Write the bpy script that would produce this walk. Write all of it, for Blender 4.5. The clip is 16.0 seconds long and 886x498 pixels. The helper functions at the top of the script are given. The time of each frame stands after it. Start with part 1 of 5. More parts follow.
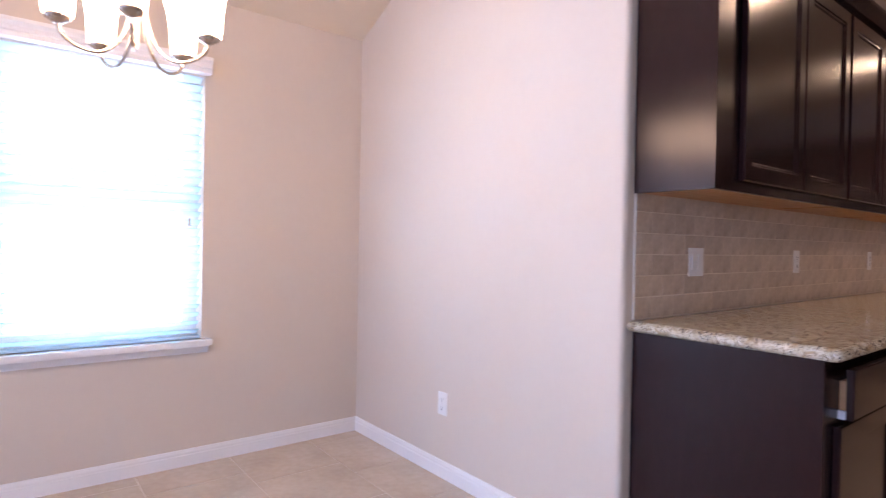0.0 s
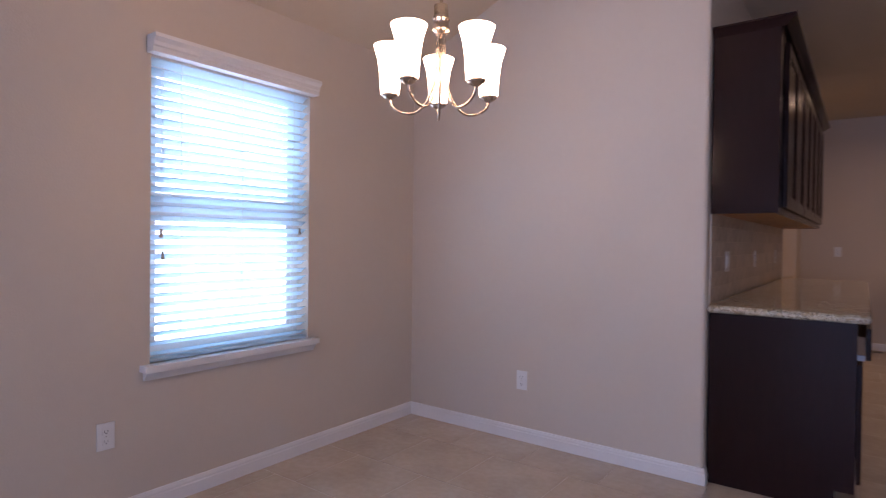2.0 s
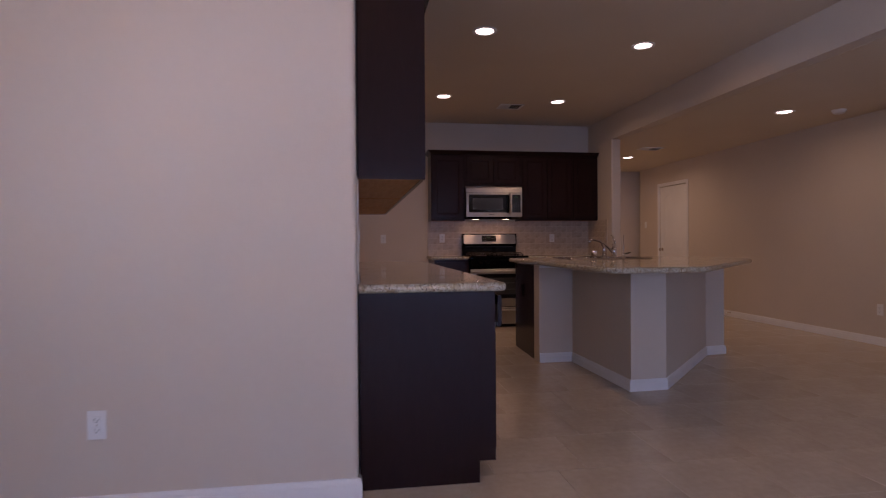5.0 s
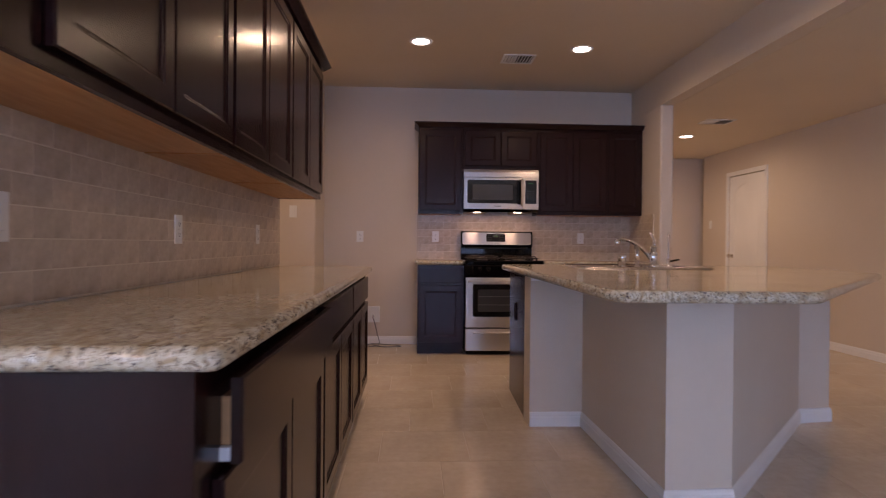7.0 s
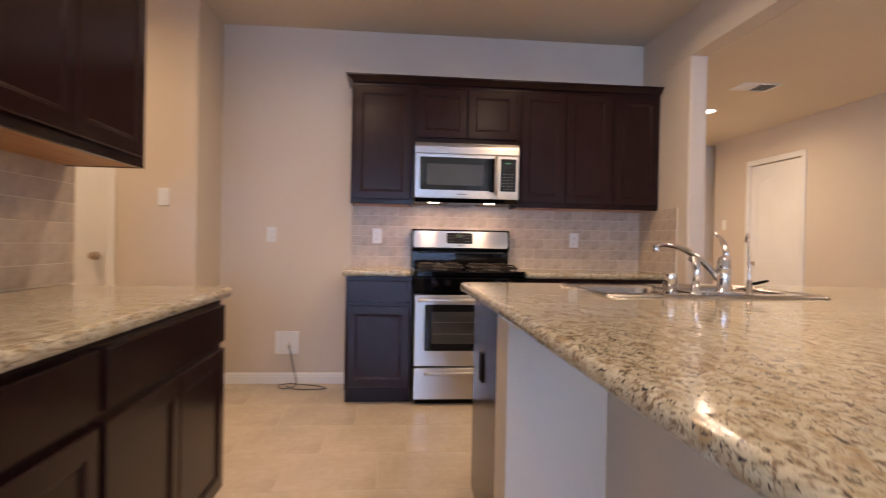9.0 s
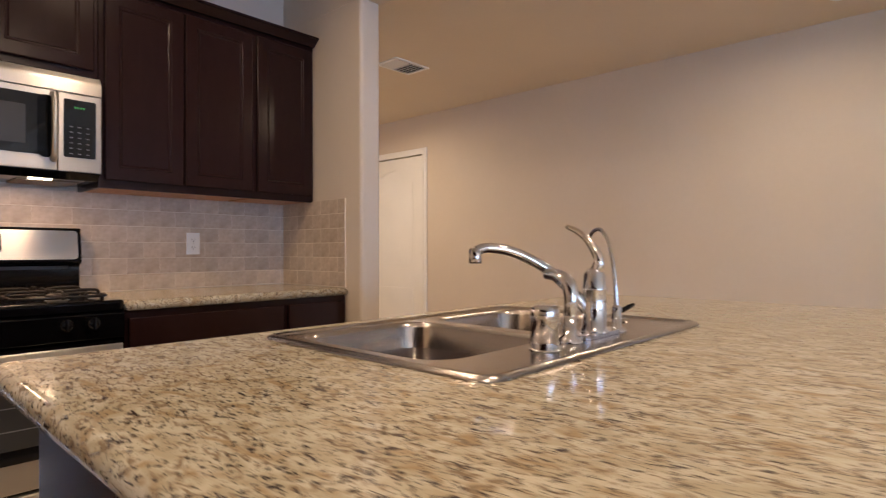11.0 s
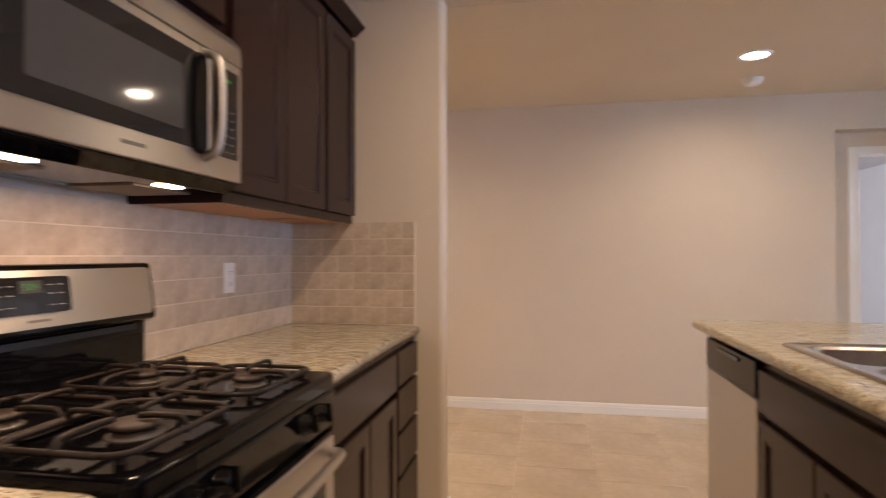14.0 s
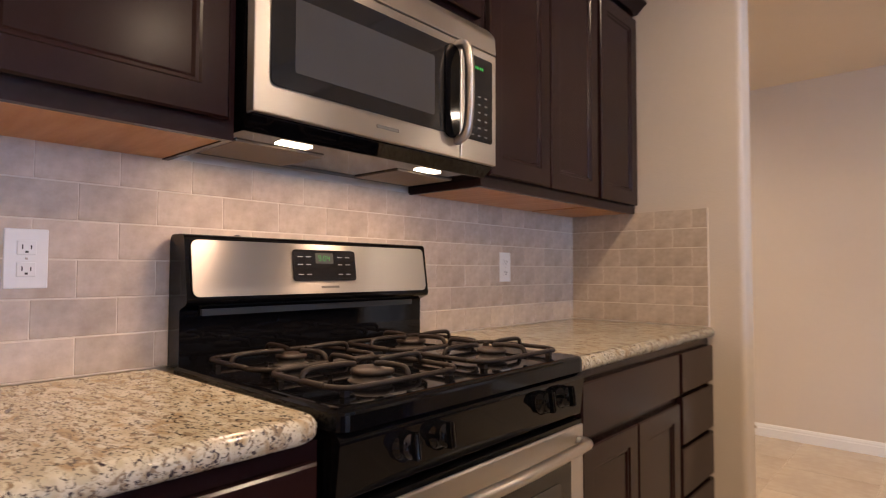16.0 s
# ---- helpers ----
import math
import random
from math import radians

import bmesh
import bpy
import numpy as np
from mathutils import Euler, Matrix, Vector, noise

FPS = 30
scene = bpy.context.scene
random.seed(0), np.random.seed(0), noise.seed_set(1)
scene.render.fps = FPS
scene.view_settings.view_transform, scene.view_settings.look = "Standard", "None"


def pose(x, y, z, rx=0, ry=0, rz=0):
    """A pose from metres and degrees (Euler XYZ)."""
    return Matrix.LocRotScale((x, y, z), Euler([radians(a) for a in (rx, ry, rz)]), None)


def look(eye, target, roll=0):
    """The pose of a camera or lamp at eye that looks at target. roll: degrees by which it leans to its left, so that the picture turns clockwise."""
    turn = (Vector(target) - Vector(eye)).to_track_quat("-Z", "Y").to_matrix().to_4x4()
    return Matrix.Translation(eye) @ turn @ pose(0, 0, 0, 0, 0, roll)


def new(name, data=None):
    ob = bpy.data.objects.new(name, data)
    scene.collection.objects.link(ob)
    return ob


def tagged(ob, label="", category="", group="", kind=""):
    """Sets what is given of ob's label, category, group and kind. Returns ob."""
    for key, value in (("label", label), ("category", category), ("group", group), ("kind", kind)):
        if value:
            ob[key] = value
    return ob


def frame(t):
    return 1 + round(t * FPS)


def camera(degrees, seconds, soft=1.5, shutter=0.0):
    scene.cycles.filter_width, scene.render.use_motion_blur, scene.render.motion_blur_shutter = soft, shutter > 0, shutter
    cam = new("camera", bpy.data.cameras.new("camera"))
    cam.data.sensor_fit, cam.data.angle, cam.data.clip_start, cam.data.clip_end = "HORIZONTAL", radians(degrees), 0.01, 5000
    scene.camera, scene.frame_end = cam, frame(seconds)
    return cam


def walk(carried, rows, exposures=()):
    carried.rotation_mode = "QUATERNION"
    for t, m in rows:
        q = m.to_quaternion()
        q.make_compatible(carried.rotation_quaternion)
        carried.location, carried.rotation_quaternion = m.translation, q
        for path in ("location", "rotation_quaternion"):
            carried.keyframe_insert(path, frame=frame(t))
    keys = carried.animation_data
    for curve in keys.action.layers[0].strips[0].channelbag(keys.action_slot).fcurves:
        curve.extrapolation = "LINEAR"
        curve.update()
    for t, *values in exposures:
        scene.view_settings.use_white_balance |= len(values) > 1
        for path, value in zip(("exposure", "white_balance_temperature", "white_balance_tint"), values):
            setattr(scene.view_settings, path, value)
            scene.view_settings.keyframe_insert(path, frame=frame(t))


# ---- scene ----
cam = camera(75.9, 16.0, soft=1.15, shutter=0.4)
PATH = [
    (0, (1.215, -1.774, 1.181), (-0.363, -0.546, 1.162), 1.1),
    (0.5, (1.088, -2.064, 1.182), (-0.512, -0.865, 1.162), 0.7),
    (1, (0.924, -2.448, 1.205), (-0.64, -1.202, 1.179), 0.6),
    (1.5, (0.793, -2.793, 1.191), (-0.617, -1.375, 1.177), 0.8),
    (2, (0.637, -3.095, 1.222), (-0.554, -1.489, 1.194), 0.7),
    (2.5, (0.394, -3.356, 1.191), (-0.459, -1.547, 1.172), 0.7),
    (3, (0.181, -3.51, 1.173), (-0.373, -1.589, 1.156), 0.8),
    (3.5, (-0.035, -3.555, 1.188), (-0.334, -1.577, 1.161), 0.7),
    (4, (-0.144, -3.3, 1.135), (-0.113, -1.301, 1.116), 0.4),
    (4.5, (-0.161, -2.907, 1.1), (0.079, -0.921, 1.078), -0.1),
    (4.7, (-0.122, -2.732, 1.097), (0.188, -0.756, 1.075), -0.4),
    (6.8, (0.876, -0.982, 1.078), (1.044, 1.011, 1.061), 0.3),
    (7, (0.954, -0.833, 1.069), (1.057, 1.165, 1.054), 0.5),
    (7.5, (1.117, -0.431, 1.06), (1.135, 1.568, 1.049), 0.7),
    (8, (1.208, -0.02, 1.079), (1.182, 1.98, 1.067), 0.7),
    (8.5, (1.223, 0.407, 1.087), (1.189, 2.406, 1.074), 0.8),
    (9, (1.281, 0.798, 1.098), (1.47, 2.789, 1.082), 1.1),
    (9.5, (1.387, 1.094, 1.119), (1.955, 3.012, 1.103), 1.1),
    (10, (1.448, 1.413, 1.13), (2.506, 3.111, 1.114), 0.8),
    (10.2, (1.482, 1.589, 1.107), (2.646, 3.216, 1.1), 0.5),
    (12.3, (1.229, 3.016, 1.144), (3.155, 3.552, 1.128), 0.2),
    (12.5, (1.193, 3.136, 1.155), (3.165, 3.47, 1.137), 0.2),
    (13, (1.06, 3.461, 1.158), (3.056, 3.58, 1.15), -0.0),
    (13.5, (0.899, 3.796, 1.201), (2.894, 3.94, 1.204), -0.2),
    (14, (0.76, 4.067, 1.232), (2.728, 4.423, 1.257), -0.1),
    (14.5, (0.703, 4.172, 1.229), (2.597, 4.811, 1.3), -0.2),
    (15, (0.651, 4.09, 1.203), (2.471, 4.916, 1.286), 0.2),
    (15.5, (0.713, 4.011, 1.16), (2.406, 5.075, 1.222), 0.6),
    (16, (0.908, 3.928, 1.134), (2.394, 5.265, 1.211), 0.2),
]
EXPOSURE = [(0.0, 0.12, 6500, 39), (0.35, -0.19, 6500, 40), (0.6, -0.38, 6600, 42), (1.2, -0.81, 6650, 42), (2.0, -1.23, 6700, 44), (3.0, -1.88, 6650, 41), (4.0, -2.08, 6650, 46), (4.7, -1.58, 6650, 47), (6.8, -0.36, 6650, 37),
            (8.0, 0.26, 6550, 30), (9.0, 0.66, 6400, 23), (10.2, 0.48, 6200, 20), (12.3, 0.44, 6250, 20), (13.0, 0.38, 6350, 21), (14.5, 0.75, 6200, 21), (16.0, 0.78, 6100, 22)]
walk(cam, [(t, look(eye, target, roll)) for t, eye, target, roll in PATH],
     EXPOSURE)

# ---- world, sun, large lights ----
world = bpy.data.worlds.new("sky")
scene.world = world
world.use_nodes = True
wn = world.node_tree
sky = wn.nodes.new("ShaderNodeTexSky")
sky.sky_type, sky.sun_disc, sky.sun_elevation, sky.sun_rotation = "NISHITA", False, radians(50), radians(60)
wn.links.new(sky.outputs[0], wn.nodes["Background"].inputs[0])
wn.nodes["Background"].inputs[1].default_value = 0.12
sun = new("sun", bpy.data.lights.new("sun", "SUN"))
sun.data.energy, sun.data.angle, sun.data.color = 3.0, radians(0.5), (1.0, 0.95, 0.88)
sun.matrix_world = look((20, 12, 28), (0, 0, 0))


def area(name, eye, target, w, h, power, color, shape="RECTANGLE", spread=180):
    d = bpy.data.lights.new(name, "AREA")
    d.shape, d.size, d.size_y, d.energy, d.color, d.spread = shape, w, h, power, color, radians(spread)
    o = new(name, d)
    o.matrix_world = look(eye, target)
    return o


BLUE, DAY, WARM = (0.56, 0.79, 1.0), (0.52, 0.74, 1.0), (1.0, 0.75, 0.44)
area("window_daylight", (-2.18, -1.39, 1.70), (0, -1.39, 1.60), 2.1, 2.6, 260, BLUE)
area("patio_daylight", (-2.05, -4.4, 1.12), (1.0, -4.4, 1.05), 2.3, 2.0, 84, DAY)
area("garden_daylight", (1.5, -6.62, 1.12), (1.5, 0, 1.05), 3.3, 2.0, 112, (0.36, 0.60, 1.0))
area("bedroom_daylight", (7.5, 3.55, 1.5), (8.2, -0.3, 1.2), 1.4, 1.3, 70, (0.88, 0.92, 1.0))
KITCHEN_LAMPS = [(1.01, 1.88), (2.41, 2.02), (1.00, 3.87), (2.37, 3.95)]
# the third is an unseen lamp, added to brighten the hall's end wall
HALL_LAMPS = [(4.42, 2.83), (4.30, 6.02), (3.85, 7.20)]
for lx, ly in KITCHEN_LAMPS:
    area("can_lamp", (lx, ly, 2.728), (lx, ly, 0), 0.13, 0.13, 8.2, WARM, "DISK", 165)
for (lx, ly), power in zip(HALL_LAMPS, (7.2, 10.4, 7.2)):
    area("can_lamp", (lx, ly, 2.413), (lx, ly, 0), 0.13, 0.13, power, (1.0, 0.78, 0.47), "DISK", 170)
# added unseen lamp in the nook ceiling, brightens the pantry passage
area("can_lamp", (-0.90, 3.90, 2.728), (-0.90, 3.90, 0), 0.13, 0.13, 8.2, WARM, "DISK", 165)
for lx in (1.60, 2.02):
    area("cooktop_lamp", (lx, 4.988, 1.395), (lx, 5.02, 0), 0.10, 0.04, 1.15, (1.0, 0.66, 0.37))

# ---- materials ----


def material(name, c1, c2=None, rough=0.5, metal=0.0, scale=4.0, fine=90.0, bump=0.0, bump_scale=200.0, vary=0.12, stretch=(1, 1, 1), coat=0.0, rough_vary=0.08, random_tint=0.0):
    """A surface whose colour drifts between c1 and c2 at two sizes, with fine relief and uneven gloss."""
    m = bpy.data.materials.new(name)
    m.use_nodes = True
    n, l = m.node_tree.nodes, m.node_tree.links
    p = n["Principled BSDF"]
    co, mp = n.new("ShaderNodeTexCoord"), n.new("ShaderNodeMapping")
    mp.inputs["Scale"].default_value = stretch
    l.new(co.outputs["Object"], mp.inputs[0])
    big, small = n.new("ShaderNodeTexNoise"), n.new("ShaderNodeTexNoise")
    for t, s, d in ((big, scale, 4), (small, fine, 3)):
        t.inputs["Scale"].default_value, t.inputs["Detail"].default_value = s, d
        l.new(mp.outputs[0], t.inputs["Vector"])
    add = n.new("ShaderNodeMath")
    add.operation = "MULTIPLY_ADD"
    l.new(small.outputs[0], add.inputs[0])
    add.inputs[1].default_value = 0.4
    l.new(big.outputs[0], add.inputs[2])
    ramp = n.new("ShaderNodeMapRange")
    ramp.inputs[1].default_value, ramp.inputs[2].default_value = 0.45, 0.95
    l.new(add.outputs[0], ramp.inputs[0])
    c2 = c2 or tuple(v * (1 - vary) for v in c1)
    mix = n.new("ShaderNodeMix")
    mix.data_type = "RGBA"
    mix.inputs[6].default_value, mix.inputs[7].default_value = (*c1, 1), (*c2, 1)
    l.new(ramp.outputs[0], mix.inputs[0])
    out = mix.outputs[2]
    if random_tint:
        info, hsv, rr = n.new("ShaderNodeObjectInfo"), n.new("ShaderNodeHueSaturation"), n.new("ShaderNodeMapRange")
        rr.inputs[3].default_value, rr.inputs[4].default_value = 1 - random_tint, 1 + random_tint
        l.new(info.outputs["Random"], rr.inputs[0])
        l.new(rr.outputs[0], hsv.inputs["Value"])
        l.new(out, hsv.inputs["Color"])
        out = hsv.outputs[0]
    l.new(out, p.inputs["Base Color"])
    rm = n.new("ShaderNodeMapRange")
    rm.inputs[3].default_value, rm.inputs[4].default_value = max(0.02, rough - rough_vary), min(1, rough + rough_vary)
    l.new(big.outputs[0], rm.inputs[0])
    l.new(rm.outputs[0], p.inputs["Roughness"])
    p.inputs["Metallic"].default_value, p.inputs["Coat Weight"].default_value = metal, coat
    p.inputs["Coat Roughness"].default_value = 0.12
    if bump:
        t, b = n.new("ShaderNodeTexNoise"), n.new("ShaderNodeBump")
        t.inputs["Scale"].default_value, t.inputs["Detail"].default_value = bump_scale, 2
        l.new(mp.outputs[0], t.inputs["Vector"])
        l.new(t.outputs[0], b.inputs["Height"])
        b.inputs["Strength"].default_value, b.inputs["Distance"].default_value = bump, 0.002
        l.new(b.outputs[0], p.inputs["Normal"])
    return m


def granite():
    m = material("granite", (0.66, 0.57, 0.42), rough=0.10, rough_vary=0.05)
    n, l = m.node_tree.nodes, m.node_tree.links
    p = n["Principled BSDF"]
    co, mp = n.new("ShaderNodeTexCoord"), n.new("ShaderNodeMapping")
    mp.inputs["Scale"].default_value, mp.inputs["Rotation"].default_value = (1.25, 0.6, 1.25), (0.2, 0.1, 0.7)
    l.new(co.outputs["Object"], mp.inputs[0])

    def speck(scale, low, high, distort=0.6, detail=3):
        t, r = n.new("ShaderNodeTexNoise"), n.new("ShaderNodeMapRange")
        t.inputs["Scale"].default_value, t.inputs["Detail"].default_value, t.inputs["Distortion"].default_value = scale, detail, distort
        l.new(mp.outputs[0], t.inputs["Vector"])
        l.new(t.outputs[0], r.inputs[0])
        r.inputs[1].default_value, r.inputs[2].default_value = low, high
        return r.outputs[0]

    col = None
    base = (0.47, 0.415, 0.305, 1)
    for fac, c in ((speck(34, 0.42, 0.58), (0.58, 0.535, 0.43, 1)), (speck(26, 0.55, 0.66), (0.38, 0.29, 0.18, 1)), (speck(70, 0.55, 0.64, 1.2), (0.25, 0.19, 0.13, 1)),
                   (speck(78, 0.605, 0.66, 1.4), (0.045, 0.035, 0.045, 1)), (speck(150, 0.59, 0.65, 0.8), (0.06, 0.05, 0.05, 1))):
        mix = n.new("ShaderNodeMix")
        mix.data_type = "RGBA"
        if col is None:
            mix.inputs[6].default_value = base
        else:
            l.new(col, mix.inputs[6])
        mix.inputs[7].default_value = c
        l.new(fac, mix.inputs[0])
        col = mix.outputs[2]
    l.new(col, p.inputs["Base Color"])
    return m


def glowing(name, color, strength):
    m = bpy.data.materials.new(name)
    m.use_nodes = True
    p = m.node_tree.nodes["Principled BSDF"]
    p.inputs["Base Color"].default_value = (0.9, 0.88, 0.84, 1)
    p.inputs["Emission Color"].default_value, p.inputs["Emission Strength"].default_value = (*color, 1), strength
    return m


def glass(name):
    m = bpy.data.materials.new(name)
    m.use_nodes = True
    p = m.node_tree.nodes["Principled BSDF"]
    p.inputs["Transmission Weight"].default_value, p.inputs["Roughness"].default_value, p.inputs["IOR"].default_value = 1.0, 0.02, 1.1
    return m


def slat_material():
    m = bpy.data.materials.new("blind_slat")
    m.use_nodes = True
    n, l = m.node_tree.nodes, m.node_tree.links
    tr, mx = n.new("ShaderNodeBsdfTranslucent"), n.new("ShaderNodeMixShader")
    tr.inputs[0].default_value = (0.70, 0.92, 1.0, 1)
    p = n["Principled BSDF"]
    p.inputs["Base Color"].default_value, p.inputs["Roughness"].default_value = (0.82, 0.84, 0.84, 1), 0.4
    mx.inputs[0].default_value = 0.62
    l.new(p.outputs[0], mx.inputs[1])
    l.new(tr.outputs[0], mx.inputs[2])
    l.new(mx.outputs[0], n["Material Output"].inputs[0])
    return m



def brush(m):
    """Fine horizontal grinding lines, which draw highlights out upwards and downwards."""
    n, l = m.node_tree.nodes, m.node_tree.links
    co, mp, t, b = n.new("ShaderNodeTexCoord"), n.new("ShaderNodeMapping"), n.new("ShaderNodeTexNoise"), n.new("ShaderNodeBump")
    mp.inputs["Scale"].default_value = (3, 3, 900)
    t.inputs["Scale"].default_value, t.inputs["Detail"].default_value = 1.0, 2
    b.inputs["Strength"].default_value, b.inputs["Distance"].default_value = 0.12, 0.0004
    l.new(co.outputs["Object"], mp.inputs[0])
    l.new(mp.outputs[0], t.inputs["Vector"])
    l.new(t.outputs[0], b.inputs["Height"])
    p, along = n["Principled BSDF"], n.new("ShaderNodeCombineXYZ")
    l.new(b.outputs[0], p.inputs["Normal"])
    along.inputs[0].default_value = 1.0
    l.new(along.outputs[0], p.inputs["Tangent"])
    p.inputs["Anisotropic"].default_value, p.inputs["Anisotropic Rotation"].default_value = 0.85, 0.25


WALL = material("beige_paint", (0.645, 0.56, 0.465), vary=0.05, rough=0.75, scale=1.5, fine=30, bump=0.35, bump_scale=130)
CEIL = material("ceiling_paint", (0.69, 0.59, 0.46), vary=0.05, rough=0.85, scale=1.5, fine=30, bump=0.5, bump_scale=110)
WHITE = material("white_trim_paint", (0.82, 0.81, 0.79), vary=0.06, rough=0.35, scale=3, bump=0.08, bump_scale=60)
PLASTIC = material("white_plastic", (0.80, 0.80, 0.78), vary=0.04, rough=0.3)
SLOT = material("dark_slot", (0.03, 0.03, 0.03), rough=0.6)
WOOD = material("espresso_wood", (0.016, 0.0064, 0.0066), (0.023, 0.0092, 0.0090), rough=0.21, scale=1.5, fine=35, stretch=(1, 1, 0.3), rough_vary=0.008)
WOOD.node_tree.nodes["Principled BSDF"].inputs["Specular IOR Level"].default_value = 0.22
GAP = material("shadowed_cabinet_inside", (0.012, 0.008, 0.007), rough=0.7)
RAW = material("raw_maple", (0.54, 0.26, 0.095), (0.42, 0.19, 0.065), rough=0.45, scale=5, fine=50, stretch=(8, 1, 8), bump=0.05)
GRANITE = granite()
TILE = material("travertine_tile", (0.61, 0.51, 0.41), (0.42, 0.335, 0.25), rough=0.36, scale=16, fine=70, bump=0.12, bump_scale=90, random_tint=0.10, rough_vary=0.1)
GROUT = material("backsplash_grout", (0.72, 0.64, 0.53), rough=0.9, bump=0.3, bump_scale=300)
FLOORTILE = material("floor_tile", (0.63, 0.54, 0.44), (0.51, 0.42, 0.33), rough=0.2, scale=3.5, fine=28, bump=0.06, bump_scale=40, random_tint=0.035, rough_vary=0.08)
FGROUT = material("floor_grout", (0.62, 0.54, 0.45), rough=0.9, bump=0.3, bump_scale=300)
STEEL = material("brushed_steel", (0.53, 0.50, 0.47), rough=0.34, metal=1, scale=2, fine=900, vary=0.04, rough_vary=0.02)
brush(STEEL)
SINKSTEEL = material("satin_sink_steel", (0.52, 0.48, 0.46), rough=0.22, metal=1, scale=8, fine=300, bump=0.02, bump_scale=600, vary=0.08)
CHROME = material("chrome", (0.80, 0.80, 0.82), rough=0.06, metal=1, rough_vary=0.02, vary=0.03)
NICKEL = material("brushed_nickel", (0.55, 0.47, 0.39), rough=0.26, metal=1, scale=20, bump=0.04)
BLACK = material("black_enamel", (0.0035, 0.0035, 0.0045), rough=0.05, rough_vary=0.01)
BLACK.node_tree.nodes["Principled BSDF"].inputs["Specular IOR Level"].default_value = 0.22
BLACKGLASS = material("black_glass", (0.012, 0.012, 0.014), rough=0.05, rough_vary=0.02)
SCREEN = material("oven_screen", (0.06, 0.06, 0.062), rough=0.06, rough_vary=0.02, fine=600)
IRON = material("cast_iron", (0.014, 0.010, 0.009), (0.024, 0.017, 0.014), rough=0.45, bump=0.4, bump_scale=400)
IRON.node_tree.nodes["Principled BSDF"].inputs["Specular IOR Level"].default_value = 0.25
CAP = material("burner_cap", (0.020, 0.012, 0.010), (0.034, 0.021, 0.016), rough=0.5, bump=0.2, bump_scale=300)
ALU = material("burner_aluminium", (0.10, 0.085, 0.075), rough=0.45)
MARK = material("printed_mark", (0.20, 0.20, 0.20), rough=0.5)
BADGE = material("badge_grey", (0.16, 0.15, 0.14), rough=0.4)
FILTER = material("grease_filter", (0.22, 0.17, 0.13), rough=0.5, metal=0.7, bump=0.6, bump_scale=500)
RUBBER = material("grey_hose", (0.10, 0.10, 0.10), rough=0.5)
GREEN = glowing("green_digits", (0.04, 0.9, 0.08), 0.22)
GREEN.node_tree.nodes["Principled BSDF"].inputs["Base Color"].default_value = (0.01, 0.06, 0.02, 1)
LAMPGLOW = glowing("lamp_lens", (1.0, 0.90, 0.74), 12)
SHADE = glowing("frosted_glass_shade", (1.0, 0.76, 0.48), 33.0)
HOODGLOW = glowing("hood_lens", (1.0, 0.80, 0.50), 14)
GLASS = glass("window_glass")
SLAT = slat_material()
CARPET = material("bedroom_carpet", (0.42, 0.37, 0.31), rough=0.95, bump=0.6, bump_scale=400)
BEDWALL = material("pale_paint", (0.70, 0.68, 0.66), vary=0.04, rough=0.8, bump=0.3, bump_scale=130)
GRASS = material("lawn", (0.10, 0.13, 0.05), (0.06, 0.09, 0.03), rough=0.9, scale=0.6)

# ---- builders ----
ORIGIN = {}


def box(x0, x1, y0, y1, z0, z1, bevel=0.0, seg=2, bm=None):
    made = bmesh.new() if bm is None or bevel else bm
    r = bmesh.ops.create_cube(made, size=1)
    bmesh.ops.transform(made, matrix=Matrix.Translation(((x0 + x1) / 2, (y0 + y1) / 2, (z0 + z1) / 2)) @ Matrix.Diagonal((x1 - x0, y1 - y0, z1 - z0, 1)), verts=r["verts"])
    if bevel:
        bmesh.ops.bevel(made, geom=made.edges[:], offset=bevel, segments=seg, profile=0.5, affect="EDGES", clamp_overlap=True)
    return join(bm, made) if bm is not None and made is not bm else made


def join(bm, other):
    me = bpy.data.meshes.new("joined")
    other.to_mesh(me)
    bm.from_mesh(me)
    bpy.data.meshes.remove(me)
    other.free()
    return bm


def moved(bm, m):
    bm.transform(m)
    return bm


def prism(pts, z0, z1):
    """A flat outline of (x, y) points raised from z0 to z1."""
    bm = bmesh.new()
    f = bm.faces.new([bm.verts.new((x, y, z0)) for x, y in pts])
    up = bmesh.ops.extrude_face_region(bm, geom=[f])
    bmesh.ops.translate(bm, verts=[v for v in up["geom"] if isinstance(v, bmesh.types.BMVert)], vec=(0, 0, z1 - z0))
    bmesh.ops.recalc_face_normals(bm, faces=bm.faces[:])
    return bm


def rounded(pts, r, seg=6):
    """The outline with its corners rounded to r (one number, or one a corner)."""
    out, n = [], len(pts)
    rr = r if isinstance(r, (list, tuple)) else [r] * n
    for i, p in enumerate(pts):
        p, a, b = Vector(p), Vector(pts[i - 1]), Vector(pts[(i + 1) % n])
        if rr[i] <= 0:
            out.append(tuple(p))
            continue
        da, db = (a - p).normalized(), (b - p).normalized()
        half = da.angle(db) / 2
        cut = rr[i] / math.tan(half)
        s, e = p + da * cut, p + db * cut
        for k in range(seg + 1):
            u = k / seg
            out.append(tuple((1 - u) ** 2 * s + 2 * u * (1 - u) * (p * 0.94 + (s + e) * 0.03) + u * u * e))
    return out


